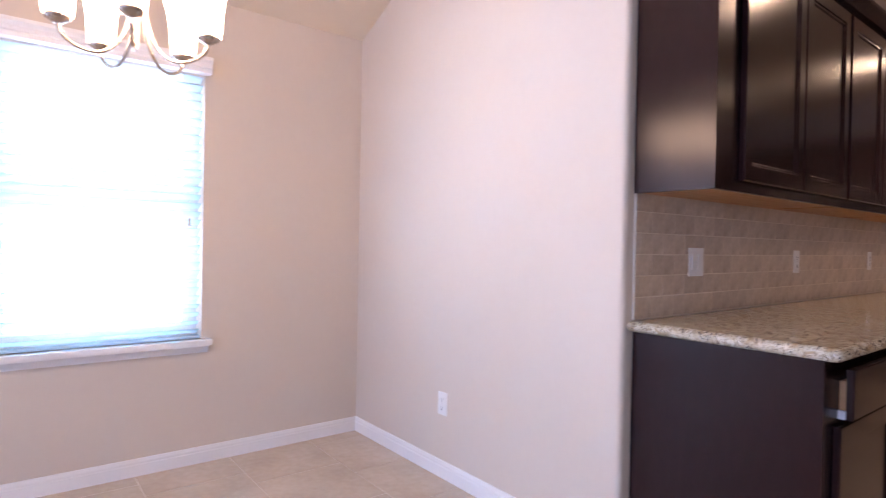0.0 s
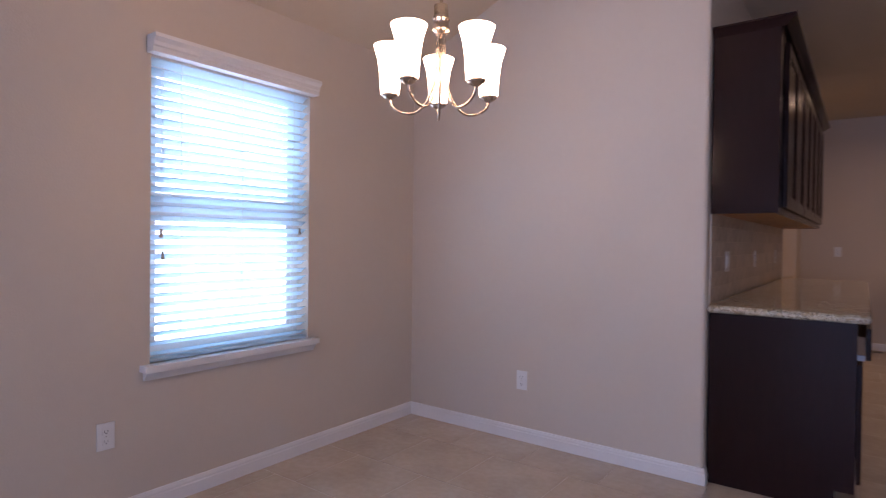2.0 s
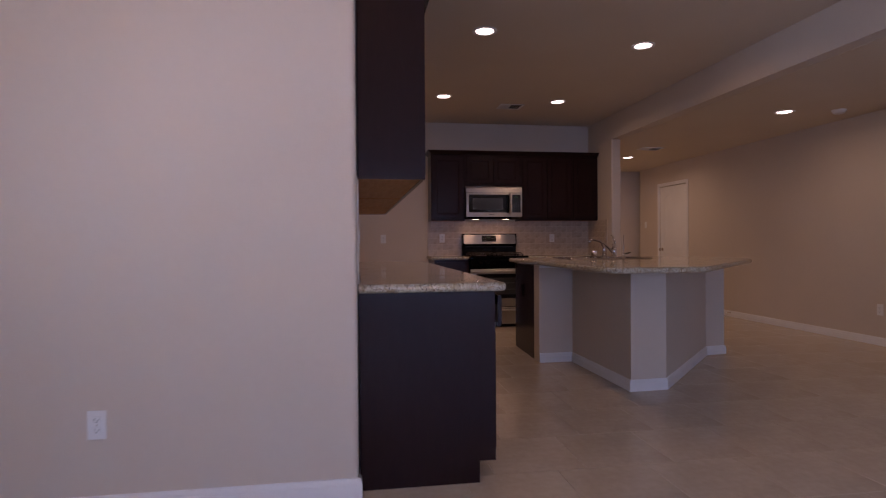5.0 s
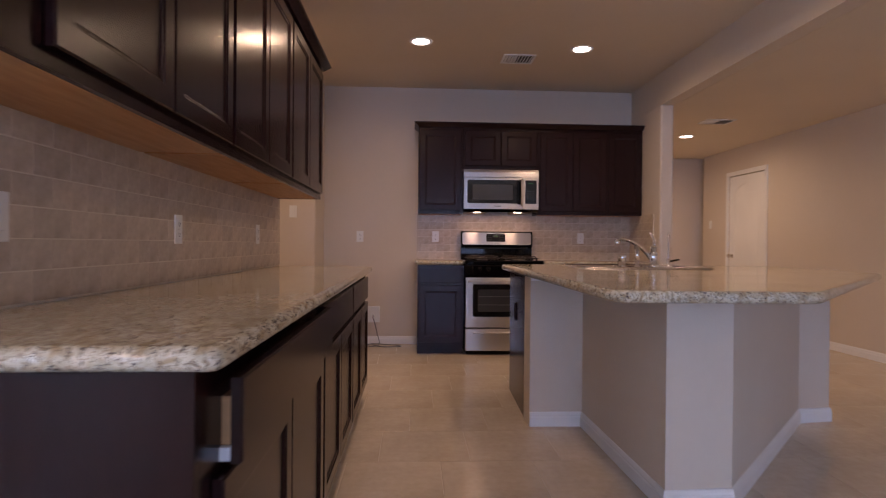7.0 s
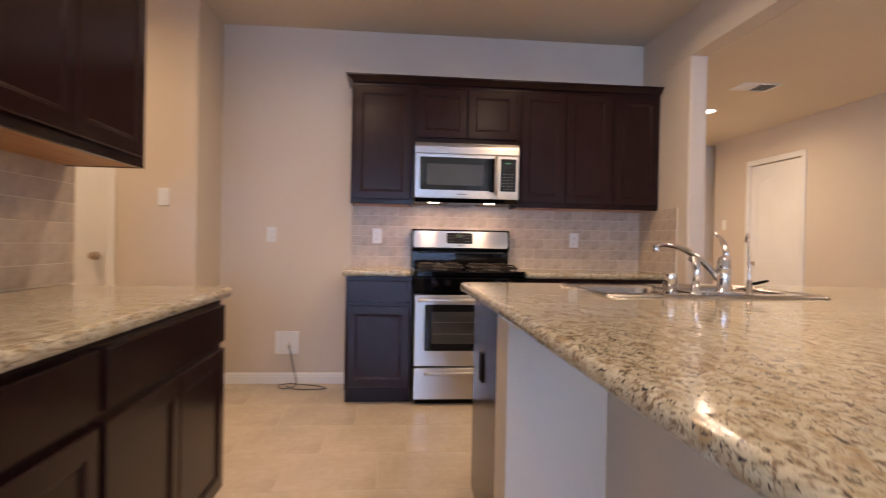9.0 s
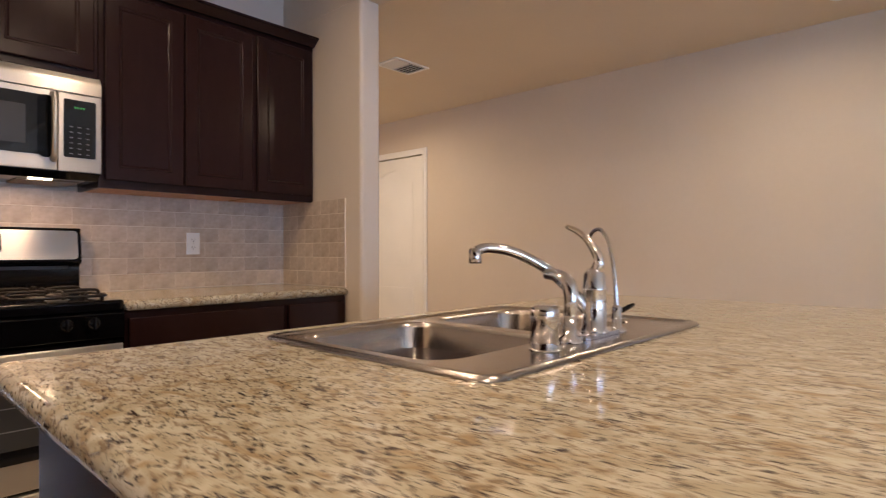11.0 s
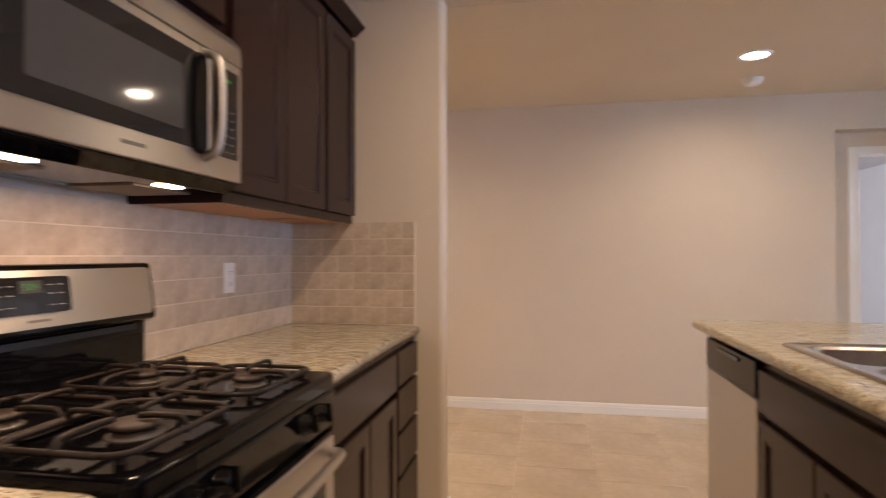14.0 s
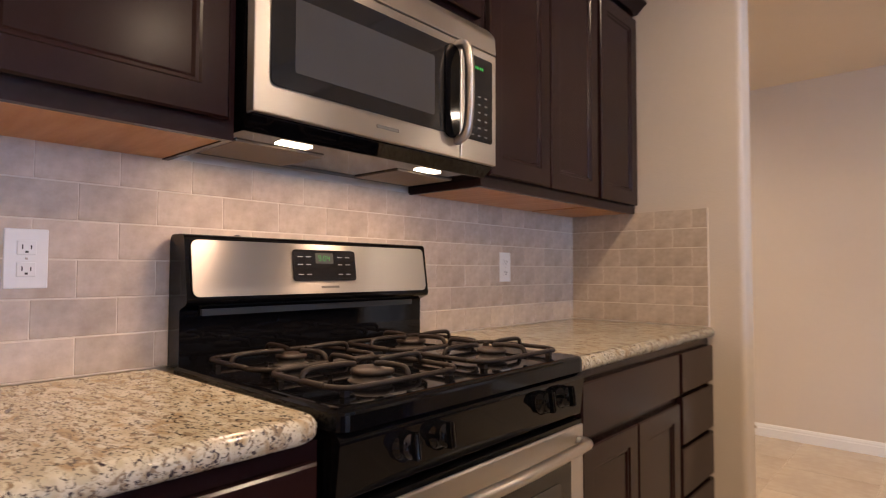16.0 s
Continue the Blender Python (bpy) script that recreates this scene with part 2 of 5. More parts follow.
def lathe(profile, segs=24, at=(0, 0, 0)):
    bm = bmesh.new()
    rings = []
    for r, z in profile:
        if r < 1e-5:
            rings.append([bm.verts.new((at[0], at[1], at[2] + z))])
        else:
            rings.append([bm.verts.new((at[0] + r * math.cos(2 * math.pi * k / segs), at[1] + r * math.sin(2 * math.pi * k / segs), at[2] + z)) for k in range(segs)])
    for a, b in zip(rings, rings[1:]):
        for k in range(segs):
            j = (k + 1) % segs
            quad = [a[k % len(a)], a[j % len(a)], b[j % len(b)], b[k % len(b)]]
            quad = list(dict.fromkeys(quad))
            if len(quad) > 2:
                bm.faces.new(quad)
    for f in bm.faces:
        f.smooth = True
    bmesh.ops.recalc_face_normals(bm, faces=bm.faces[:])
    return bm


def tube(pts, r, segs=10, steps=6, flat=1.0):
    """A round bar along a smooth curve through pts; r: one radius, or one a point."""
    P = [Vector(p) for p in pts]
    R = list(r) if isinstance(r, (list, tuple)) else [r] * len(P)
    path, rad = [], []
    for i in range(len(P) - 1):
        p0, p1, p2, p3 = P[max(i - 1, 0)], P[i], P[i + 1], P[min(i + 2, len(P) - 1)]
        for k in range(steps):
            u = k / steps
            path.append(0.5 * (2 * p1 + (p2 - p0) * u + (2 * p0 - 5 * p1 + 4 * p2 - p3) * u * u + (3 * p1 - p0 - 3 * p2 + p3) * u ** 3))
            rad.append(R[i] * (1 - u) + R[i + 1] * u)
    path.append(P[-1])
    rad.append(R[-1])
    bm, rings = bmesh.new(), []
    side = None
    for i, p in enumerate(path):
        d = (path[min(i + 1, len(path) - 1)] - path[max(i - 1, 0)]).normalized()
        if side is None:
            side = d.orthogonal().normalized()
        side = (side - d * side.dot(d)).normalized()
        up = d.cross(side)
        rings.append([bm.verts.new(p + (side * math.cos(2 * math.pi * k / segs) * flat + up * math.sin(2 * math.pi * k / segs)) * rad[i]) for k in range(segs)])
    for a, b in zip(rings, rings[1:]):
        for k in range(segs):
            bm.faces.new((a[k], a[(k + 1) % segs], b[(k + 1) % segs], b[k])).smooth = True
    bm.faces.new(rings[0][::-1])
    bm.faces.new(rings[-1])
    return bm


def mesh(name, bm, mat):
    me = bpy.data.meshes.new(name)
    bm.to_mesh(me)
    bm.free()
    me.materials.append(mat)
    return me


def part(name, bm, mat, parent, label=""):
    """Links a bmesh, in world places, as one mesh under a thing or a part."""
    o = ORIGIN[parent.name]
    bm.transform(Matrix.Translation(-o))
    ob = new(name, mesh(name, bm, mat))
    ob.parent = parent
    ORIGIN[ob.name] = o
    return tagged(ob, label)


def thing(name, at, label, category, group=""):
    ob = new(name)
    ob.empty_display_size = 0.1
    ob.location = at
    ORIGIN[ob.name] = Vector(at)
    return tagged(ob, label, category, group)


def single(name, bm, mat, label, category, group="", kind=""):
    ob = new(name, mesh(name, bm, mat))
    ORIGIN[ob.name] = Vector((0, 0, 0))
    return tagged(ob, label, category, group, kind)


def structure(name, bm, mat, label, category):
    return single(name, bm, mat, label, category, "", "structure")


# ---- the large structure ----
W, E_, N, S, H, HH = -1.925, 5.36, 5.275, -6.5, 2.745, 2.43


def boxes(*all_boxes):
    bm = bmesh.new()
    for b in all_boxes:
        box(*b, bm=bm)
    return bm


def bull(pts, round_at, z0, z1, r=0.022):
    return prism(rounded(pts, [r if i in round_at else 0 for i in range(len(pts))], 4), z0, z1)


floor = structure("floor", boxes((W - 0.15, E_ + 0.2, S, 9.0, -0.12, -0.0012), (-1.8, W, 3.2, 4.8, -0.12, -0.0012)), FGROUT, "beige grout bed under large stone-look floor tiles", "floor")
WY0, WY1, WZ0, WZ1 = -1.836, -0.936, 0.655, 2.075
structure("wall_west", boxes((W - 0.15, W, S, -5.6, 0, 2.6), (W - 0.15, W, -3.2, WY0, 0, 2.6), (W - 0.15, W, -5.6, -3.2, 2.15, 2.6), (W - 0.15, W, -5.6, -3.2, 0, 0.1), (W - 0.15, W, WY1, 0.0, 0, 2.6), (W - 0.15, W, WY0, WY1, 0, WZ0), (W - 0.15, W, WY0, WY1, WZ1, 2.6)), WALL, "beige painted dining wall with orange-peel texture and one window", "wall")
structure("wall_dining", bull([(W - 0.15, 0.0), (0.0, 0.0), (0.0, 3.255), (-1.7, 3.255), (-1.7, 3.14), (-0.12, 3.14), (-0.12, 0.12), (W - 0.15, 0.12)], {1, 2}, 0, H), WALL, "beige painted wall between dining room and kitchen with rounded corner", "wall")
structure("wall_nook", bull([(-0.57, 4.72), (0.0, 4.72), (0.0, N), (3.32, N), (3.32, 4.53), (3.45, 4.53), (3.45, N + 0.13), (-0.13, N + 0.13), (-0.13, 4.84), (-0.57, 4.84)], {1, 4, 5}, 0, HH), WALL, "beige painted kitchen end wall with a short rounded return", "wall")
structure("wall_kitchen_top", boxes((-0.13, 0.0, 4.72, N, HH, H), (-0.57, -0.13, 4.72, 4.84, HH, H), (0.0, 3.32, N, N + 0.13, HH, H), (3.32, 3.45, S, N + 0.13, HH + 0.002, H), (-1.7, -0.57, 4.72, 4.84, 2.09, H), (-1.82, -1.7, 3.14, 4.84, 0, H), (-1.7, -1.36, 4.72, 4.84, 0, 2.09)), WALL, "beige painted upper walls and dropped beam of the kitchen", "wall")
structure("wall_east", boxes((E_, E_ + 0.12, 1.975, 6.095, 0, HH), (E_, E_ + 0.12, 6.095, 6.908, 2.05, HH), (E_, E_ + 0.12, 6.908, 7.62, 0, HH), (E_, E_ + 0.12, 0.82, 1.975, 2.155, HH),
          (E_ + 0.12, E_ + 0.24, 1.783, 1.975, 0, 2.155), (E_ + 0.12, E_ + 0.24, 0.82, 1.030, 0, 2.155), (E_ + 0.12, E_ + 0.24, 1.030, 1.783, 2.015, HH), (E_ + 0.12, E_ + 0.24, 1.975, 2.10, 0, HH), (E_ + 0.12, E_ + 0.24, 0.70, 0.82, 0, HH)), WALL, "beige painted long hall wall with a recessed doorway", "wall")
structure("wall_hall_end", boxes((3.45, 6.4, 7.75, 7.87, 0, HH), (6.4, 6.52, 7.1, 7.87, 0, HH), (E_ + 0.12, 6.4, 7.50, 7.62, 0, HH), (3.33, 3.45, N + 0.13, 8.62, 0, HH)), WALL, "beige painted wall at the far end of the hall", "wall")
structure("wall_thermostat", boxes((4.30, E_, 0.70, 0.82, 0, HH), (4.30, 4.42, S, 0.70, 0, HH)), WALL, "beige painted wall with a thermostat", "wall")
structure("wall_south", boxes((W - 0.15, -0.2, S - 0.15, S, 0, H), (3.2, 4.42, S - 0.15, S, 0, H), (-0.2, 3.2, S - 0.15, S, 2.15, H), (-0.2, 3.2, S - 0.15, S, 0, 0.1)), WALL, "beige painted wall with a wide garden window", "wall")
structure("wall_bedroom", boxes((5.60, 10.4, 3.6, 3.72, 0, HH), (10.4, 10.52, -0.42, 3.72, 0, HH), (5.60, 10.4, -0.42, -0.30, 0, HH), (5.60, 5.62, 2.10, 3.6, 0, HH), (5.60, 5.62, -0.30, 0.70, 0, HH)), BEDWALL, "pale painted walls of the room behind the doorway", "wall")
structure("floor_bedroom", boxes((E_ + 0.2, 10.52, -0.42, 3.72, -0.12, 0.004)), CARPET, "greige carpet of the room behind the doorway", "floor")
# ceilings: flat over the kitchen, sloping down to the window wall, lower over the hall
structure("ceiling_kitchen", boxes((-1.82, 3.45, 0.0, N + 0.13, H, H + 0.1), (-1.25, 3.45, S - 0.15, 0.0, H, H + 0.1)), CEIL, "beige textured flat kitchen ceiling", "ceiling")
slope = prism([(W - 0.15, 2.37), (-1.25, H), (-1.25, H + 0.1), (W - 0.15, 2.55)], S - 0.15, 0.0)
slope.transform(Matrix(((1, 0, 0, 0), (0, 0, 1, 0), (0, 1, 0, 0), (0, 0, 0, 1))))
bmesh.ops.recalc_face_normals(slope, faces=slope.faces[:])
structure("ceiling_slope", slope, CEIL, "beige ceiling sloping down to the window wall", "ceiling")
structure("ceiling_hall", boxes((3.45, 5.60, S - 0.15, 8.62, HH, HH + 0.1), (5.60, 7.32, 3.72, 8.62, HH, HH + 0.1), (3.335, 3.45, N + 0.13, 8.62, HH, HH + 0.1)), CEIL, "beige textured lower ceiling over the hall", "ceiling")
structure("ceiling_bedroom", boxes((5.60, 10.52, -0.42, 3.72, HH, HH + 0.1)), BEDWALL, "pale ceiling of the room behind the doorway", "ceiling")
structure("ground", boxes((-60, 60, -60, 60, -0.4, -0.2)), GRASS, "lawn outside the house", "ground")

# baseboards: a plain board with a stepped, rounded top


def baseboard(pts, label="white painted baseboard with a stepped top"):
    bm = bmesh.new()
    prof = [(0, 0), (0.014, 0), (0.014, 0.055), (0.011, 0.060), (0.011, 0.070), (0.006, 0.083), (0, 0.085)]
    rows = []
    n = len(pts)
    for i, p in enumerate(pts):
        p = Vector(p)
        dirs = []
        if i:
            dirs.append((p - Vector(pts[i - 1])).normalized())
        if i < n - 1:
            dirs.append((Vector(pts[i + 1]) - p).normalized())
        nor = [Vector((d.y, -d.x)) for d in dirs]
        m = nor[0] if len(nor) == 1 else (nor[0] + nor[1]) / (1 + nor[0].dot(nor[1]))
        rows.append([bm.verts.new((p.x + m.x * a, p.y + m.y * a, b)) for a, b in prof])
    for a, b in zip(rows, rows[1:]):
        for k in range(len(prof) - 1):
            bm.faces.new((a[k], b[k], b[k + 1], a[k + 1]))
    for r in (rows[0], rows[-1]):
        bm.faces.new(r)
    bmesh.ops.recalc_face_normals(bm, faces=bm.faces[:])
    return structure("baseboard", bm, WHITE, label, "baseboard")


baseboard([(W, -3.2), (W, 0.0), (0.0, 0.0), (0.0, 0.046)])
baseboard([(0.0, 4.72), (0.0, N), (0.985, N)])
baseboard([(-0.51, 4.72), (0.0, 4.72)])
baseboard([(3.32, 4.63), (3.32, 4.53), (3.45, 4.53), (3.45, 7.75)])
baseboard([(E_, 7.62), (E_, 6.97)])
baseboard([(E_, 6.035), (E_, 1.975)])
baseboard([(E_, 0.82), (4.30, 0.82)])
baseboard([(3.45, 7.75), (6.4, 7.75)])

# ---- doors and windows of the setting ----


def panel_door(w, h):
    """A two-panel moulded door leaf with an arched upper panel, in x 0..w, z 0..h, its face towards -y at y = -0.035."""
    bm = box(0, w, -0.030, 0.0, 0, h, 0.002)
    # stiles, rails and the arched head stand proud of the sunk field
    t0, t1 = -0.036, -0.030
    s = 0.115
    box(0, s, t0, t1, 0, h, bm=bm)
    box(w - s, w, t0, t1, 0, h, bm=bm)
    box(s, w - s, t0, t1, 0, 0.20, bm=bm)
    box(s, w - s, t0, t1, 0.78, 0.93, bm=bm)
    arch = [(s, h), (w - s, h)] + [(w - s - (w - 2 * s) * k / 12, h - 0.20 + 0.085 * math.sin(math.pi * k / 12)) for k in range(13)]
    a = prism(arch, 0.030, 0.036)
    join(bm, moved(a, Matrix(((1, 0, 0, 0), (0, 0, -1, 0), (0, 1, 0, 0), (0, 0, 0, 1)))))
    # raised fields inside the panels
    box(s + 0.04, w - s - 0.04, -0.034, -0.030, 0.24, 0.74, 0.0015, bm=bm)
    box(s + 0.04, w - s - 0.04, -0.034, -0.030, 0.97, h - 0.24, 0.0015, bm=bm)
    bmesh.ops.recalc_face_normals(bm, faces=bm.faces[:])
    return bm


def casing(y0, y1, top, w=0.058, d=0.016):
    """Door trim round an opening, in x along the wall, proud towards -y."""
    bm = bmesh.new()
    for b in ((y0 - w, y0, 0, top + w), (y1, y1 + w, 0, top + w), (y0, y1, top, top + w)):
        box(b[0], b[1], -d, 0, b[2], b[3], 0.004, bm=bm)
    for b in ((y0 - w * 0.35, y0 - w * 0.2, 0, top + w * 0.3), (y1 + w * 0.2, y1 + w * 0.35, 0, top + w * 0.3)):
        box(b[0], b[1], -d - 0.004, -d + 0.001, b[2], b[3], bm=bm)
    return bm


def knob(parent, at, out, mat=NICKEL):
    bm = lathe([(0.0, 0.0), (0.028, 0.0), (0.028, 0.006), (0.010, 0.012), (0.010, 0.030), (0.024, 0.040), (0.027, 0.052), (0.020, 0.064), (0.0, 0.068)], 20)
    bm.transform(Matrix.Translation(at) @ Vector(out).to_track_quat("Z", "Y").to_matrix().to_4x4())
    return part("door_knob", bm, mat, parent, "satin nickel knob")


# hall door, shut, in the long wall (faces -x)
M = Matrix.Translation((E_, 6.908, 0)) @ Matrix.Rotation(radians(-90), 4, "Z")
d1 = structure("door_1", moved(panel_door(0.813, 2.04), Matrix.Translation((0.045, 0, 0)) @ M), WHITE, "white two-panel door with arched upper panel, shut", "door")
part("door_casing", moved(casing(0, 0.813, 2.05), M), WHITE, d1)
knob(d1, (E_ + 0.012, 6.84, 0.95), (-1, 0, 0))
for hz in (0.25, 1.05, 1.82):
    part("hinge", box(E_ - 0.004, E_ + 0.01, 6.093, 6.105, hz, hz + 0.09), NICKEL, d1)
# pantry door behind the left run (faces -y)
M = Matrix.Translation((-1.36, 4.72, 0))
d2 = structure("door_2", moved(panel_door(0.79, 2.03), Matrix.Translation((0, 0.05, 0)) @ M), WHITE, "white two-panel pantry door, shut", "door")
part("door_casing", moved(casing(0, 0.79, 2.04), M), WHITE, d2)
knob(d2, (-0.635, 4.735, 0.98), (0, -1, 0))
# bedroom door, standing open into the lit room
M = Matrix.Translation((E_ + 0.12, 1.783, 0)) @ Matrix.Rotation(radians(-90), 4, "Z")
d3 = structure("door_3", moved(panel_door(0.715, 2.0), Matrix.Translation((E_ + 0.26, 1.030, 0.01)) @ Matrix.Rotation(radians(-29), 4, "Z")), WHITE, "white two-panel door standing open into a daylit room", "door")
part("door_casing", moved(casing(0, 0.753, 1.985), M), WHITE, d3)
jamb = boxes((E_ + 0.118, E_ + 0.245, 1.783 - 0.018, 1.783, 0, 1.985), (E_ + 0.118, E_ + 0.245, 1.030, 1.048, 0, 1.985), (E_ + 0.118, E_ + 0.245, 1.030, 1.783, 1.985, 2.013))
part("door_jamb", jamb, WHITE, d3)
knob(d3, (E_ + 0.84, 0.740, 0.95), (0.48, 0.87, 0))

# dining window: vinyl double-hung sashes behind a slatted blind
win = structure("window_1", boxes((W - 0.15, W - 0.10, WY0, WY0 + 0.045, WZ0, WZ1), (W - 0.15, W - 0.10, WY1 - 0.045, WY1, WZ0, WZ1), (W - 0.15, W - 0.10, WY0 + 0.045, WY1 - 0.045, WZ1 - 0.045, WZ1), (W - 0.15, W - 0.10, WY0 + 0.045, WY1 - 0.045, WZ0, WZ0 + 0.05)), WHITE, "white vinyl double-hung window with daylight behind", "window")
MID = 1.372
part("meeting_rail", box(W - 0.145, W - 0.095, WY0 + 0.045, WY1 - 0.045, MID - 0.03, MID + 0.03, 0.004), WHITE, win)
for z0, z1 in ((WZ0 + 0.05, MID - 0.03), (MID + 0.03, WZ1 - 0.045)):
    fr = boxes((W - 0.135, W - 0.105, WY0 + 0.045, WY0 + 0.075, z0, z1), (W - 0.135, W - 0.105, WY1 - 0.075, WY1 - 0.045, z0, z1), (W - 0.135, W - 0.105, WY0 + 0.075, WY1 - 0.075, z0, z0 + 0.03), (W - 0.135, W - 0.105, WY0 + 0.075, WY1 - 0.075, z1 - 0.03, z1))
    part("sash_frame", fr, WHITE, win)
    pane = part("pane", box(W - 0.124, W - 0.118, WY0 + 0.07, WY1 - 0.07, z0 + 0.025, z1 - 0.025), GLASS, win)
    pane.visible_shadow = False
sill = prism(rounded([(W - 0.10, WY0), (W, WY0), (W, WY0 - 0.045), (W + 0.055, WY0 - 0.045), (W + 0.055, WY1 + 0.045), (W, WY1 + 0.045), (W, WY1), (W - 0.10, WY1)], [0, 0, 0, 0.008, 0.008, 0, 0, 0]), WZ0 - 0.028, WZ0)
part("window_sill", sill, WHITE, win)
apron = prism([(0, 0), (0.042, 0), (0.042, -0.006), (0.030, -0.018), (0.018, -0.034), (0.016, -0.042), (0, -0.042)], WY0 - 0.03, WY1 + 0.03)
apron.transform(Matrix(((1, 0, 0, W), (0, 0, 1, 0), (0, 1, 0, WZ0 - 0.028), (0, 0, 0, 1))))
bmesh.ops.recalc_face_normals(apron, faces=apron.faces[:])
part("apron", apron, WHITE, win)

blind = thing("window_blind", (W, -1.365, WZ0), "white two-inch slatted blind let down in the dining window", "blind")
val = prism([(0, 0), (0.055, 0), (0.055, 0.022), (0.062, 0.028), (0.062, 0.045), (0.078, 0.062), (0.078, 0.078), (0, 0.078)], WY0 - 0.02, WY1 + 0.02)
val.transform(Matrix(((1, 0, 0, W + 0.003), (0, 0, 1, 0), (0, 1, 0, 2.038), (0, 0, 0, 1))))
bmesh.ops.recalc_face_normals(val, faces=val.faces[:])
part("valance", val, WHITE, blind, "white moulded valance")
part("head_rail", box(W - 0.06, W - 0.005, WY0 + 0.004, WY1 - 0.004, 2.030, 2.070), WHITE, blind)
NS, ZB, ZT = 31, WZ0 + 0.040, 2.018
one = None
for i in range(NS):
    z = ZB + (ZT - ZB) * i / (NS - 1)
    if one is None:
        bm = bmesh.new()
        prof = [(-0.0255, 0.0), (-0.012, 0.0032), (0.012, 0.0032), (0.0255, 0.0), (0.0255, -0.0025), (0.012, 0.0007), (-0.012, 0.0007), (-0.0255, -0.0025)]
        rows = [[bm.verts.new((a, y, b)) for a, b in prof] for y in (WY0 + 0.006, WY1 - 0.006)]
        for k in range(8):
            bm.faces.new((rows[0][k], rows[0][(k + 1) % 8], rows[1][(k + 1) % 8], rows[1][k]))
        bm.faces.new(rows[0][::-1])
        bm.faces.new(rows[1])
        bmesh.ops.recalc_face_normals(bm, faces=bm.faces[:])
        bm.transform(Matrix.Translation((0, 1.365, 0)))
        one = mesh("slat", bm, SLAT)
    sl = new("slat", one)
    sl.parent = blind
    sl.location, sl.rotation_euler = (-0.033, 0.0, z - WZ0), (0, radians(-27 + 2.0 * math.sin(i * 2.3)), 0)
part("bottom_rail", box(W - 0.058, W - 0.008, WY0 + 0.006, WY1 - 0.006, WZ0 + 0.003, WZ0 + 0.018, 0.003), SLAT, blind)
for cy in (-1.69, -1.365, -1.04):
    part("ladder_cord", boxes((W - 0.007, W - 0.0055, cy - 0.001, cy + 0.001, 0.68, 2.03), (W - 0.061, W - 0.0595, cy - 0.001, cy + 0.001, 0.68, 2.03)), PLASTIC, blind)
for cy, cz in ((-1.790, 1.240), (-1.782, 1.140), (-1.004, 1.266)):
    c = part("pull_cord", box(W + 0.003, W + 0.0045, cy - 0.0008, cy + 0.0008, cz, 1.99), PLASTIC, blind)
    part("tassel", lathe([(0.0, 0.022), (0.007, 0.018), (0.005, 0.004), (0.009, -0.016), (0.0, -0.020)], 10, (W + 0.004, cy, cz)), material("tassel_wood", (0.45, 0.36, 0.28)), c, "small turned cord tassel")

# patio and garden windows behind the walk, lighting the room
def plain_window(name, horizontal, a0, a1, z0, z1, c0, label, panes):
    """A framed window of some panes; horizontal: it runs along x, else along y."""
    def put(u0, u1, v0, v1, t0, t1):
        return (u0, u1, t0, t1, v0, v1) if horizontal else (t0, t1, u0, u1, v0, v1)
    f = 0.06
    bars = [put(a0, a1, z0, z0 + f, c0, c0 + 0.05), put(a0, a1, z1 - f, z1, c0, c0 + 0.05)]
    step = (a1 - a0) / panes
    for k in range(panes + 1):
        u = min(max(a0 + k * step - f / 2, a0), a1 - f)
        bars.append(put(u, u + f, z0 + f, z1 - f, c0, c0 + 0.05))
    w = structure(name, boxes(*bars), WHITE, label, "window")
    for k in range(panes):
        part("pane", box(*put(a0 + k * step + f * 0.4, a0 + (k + 1) * step - f * 0.4, z0 + f, z1 - f, c0 + 0.022, c0 + 0.028)), GLASS, w).visible_shadow = False


plain_window("window_2", False, -5.6, -3.2, 0.1, 2.15, W - 0.09, "white framed sliding patio window", 2)
plain_window("window_3", True, -0.2, 3.2, 0.1, 2.15, S - 0.09, "white framed garden window", 3)

# ---- wall plates ----


def plate(name, at, out, kind, label, w=0.072, h=0.116, group="wall plates"):
    """A cover plate on a wall at its middle, facing out."""
    m = Matrix.Translation(at) @ Matrix.Rotation(math.atan2(out[0], -out[1]), 4, "Z")
    t = thing(name, at, label, "wall plate", group)
    part("cover", moved(box(-w / 2, w / 2, -0.006, 0.0, -h / 2, h / 2, 0.002), m), PLASTIC, t)
    if kind == "outlet":
        for z in (-0.021, 0.021):
            r = part("receptacle", moved(box(-0.016, 0.016, -0.0085, -0.005, z - 0.014, z + 0.014, 0.004), m), PLASTIC, t)
            part("slot", moved(boxes((-0.008, -0.006, -0.0092, -0.008, z - 0.003, z + 0.006), (0.006, 0.008, -0.0092, -0.008, z - 0.003, z + 0.005), (-0.0025, 0.0025, -0.0092, -0.008, z - 0.010, z - 0.006)), m), SLOT, r)
        part("screw", moved(box(-0.002, 0.002, -0.0072, -0.005, -0.002, 0.002), m), NICKEL, t)
    elif kind == "switch":
        for x in ([0] if w < 0.1 else [-0.023, 0.023]):
            part("rocker", moved(box(x - 0.016, x + 0.016, -0.010, -0.005, -0.033, 0.033, 0.002), m), PLASTIC, t)
    return t


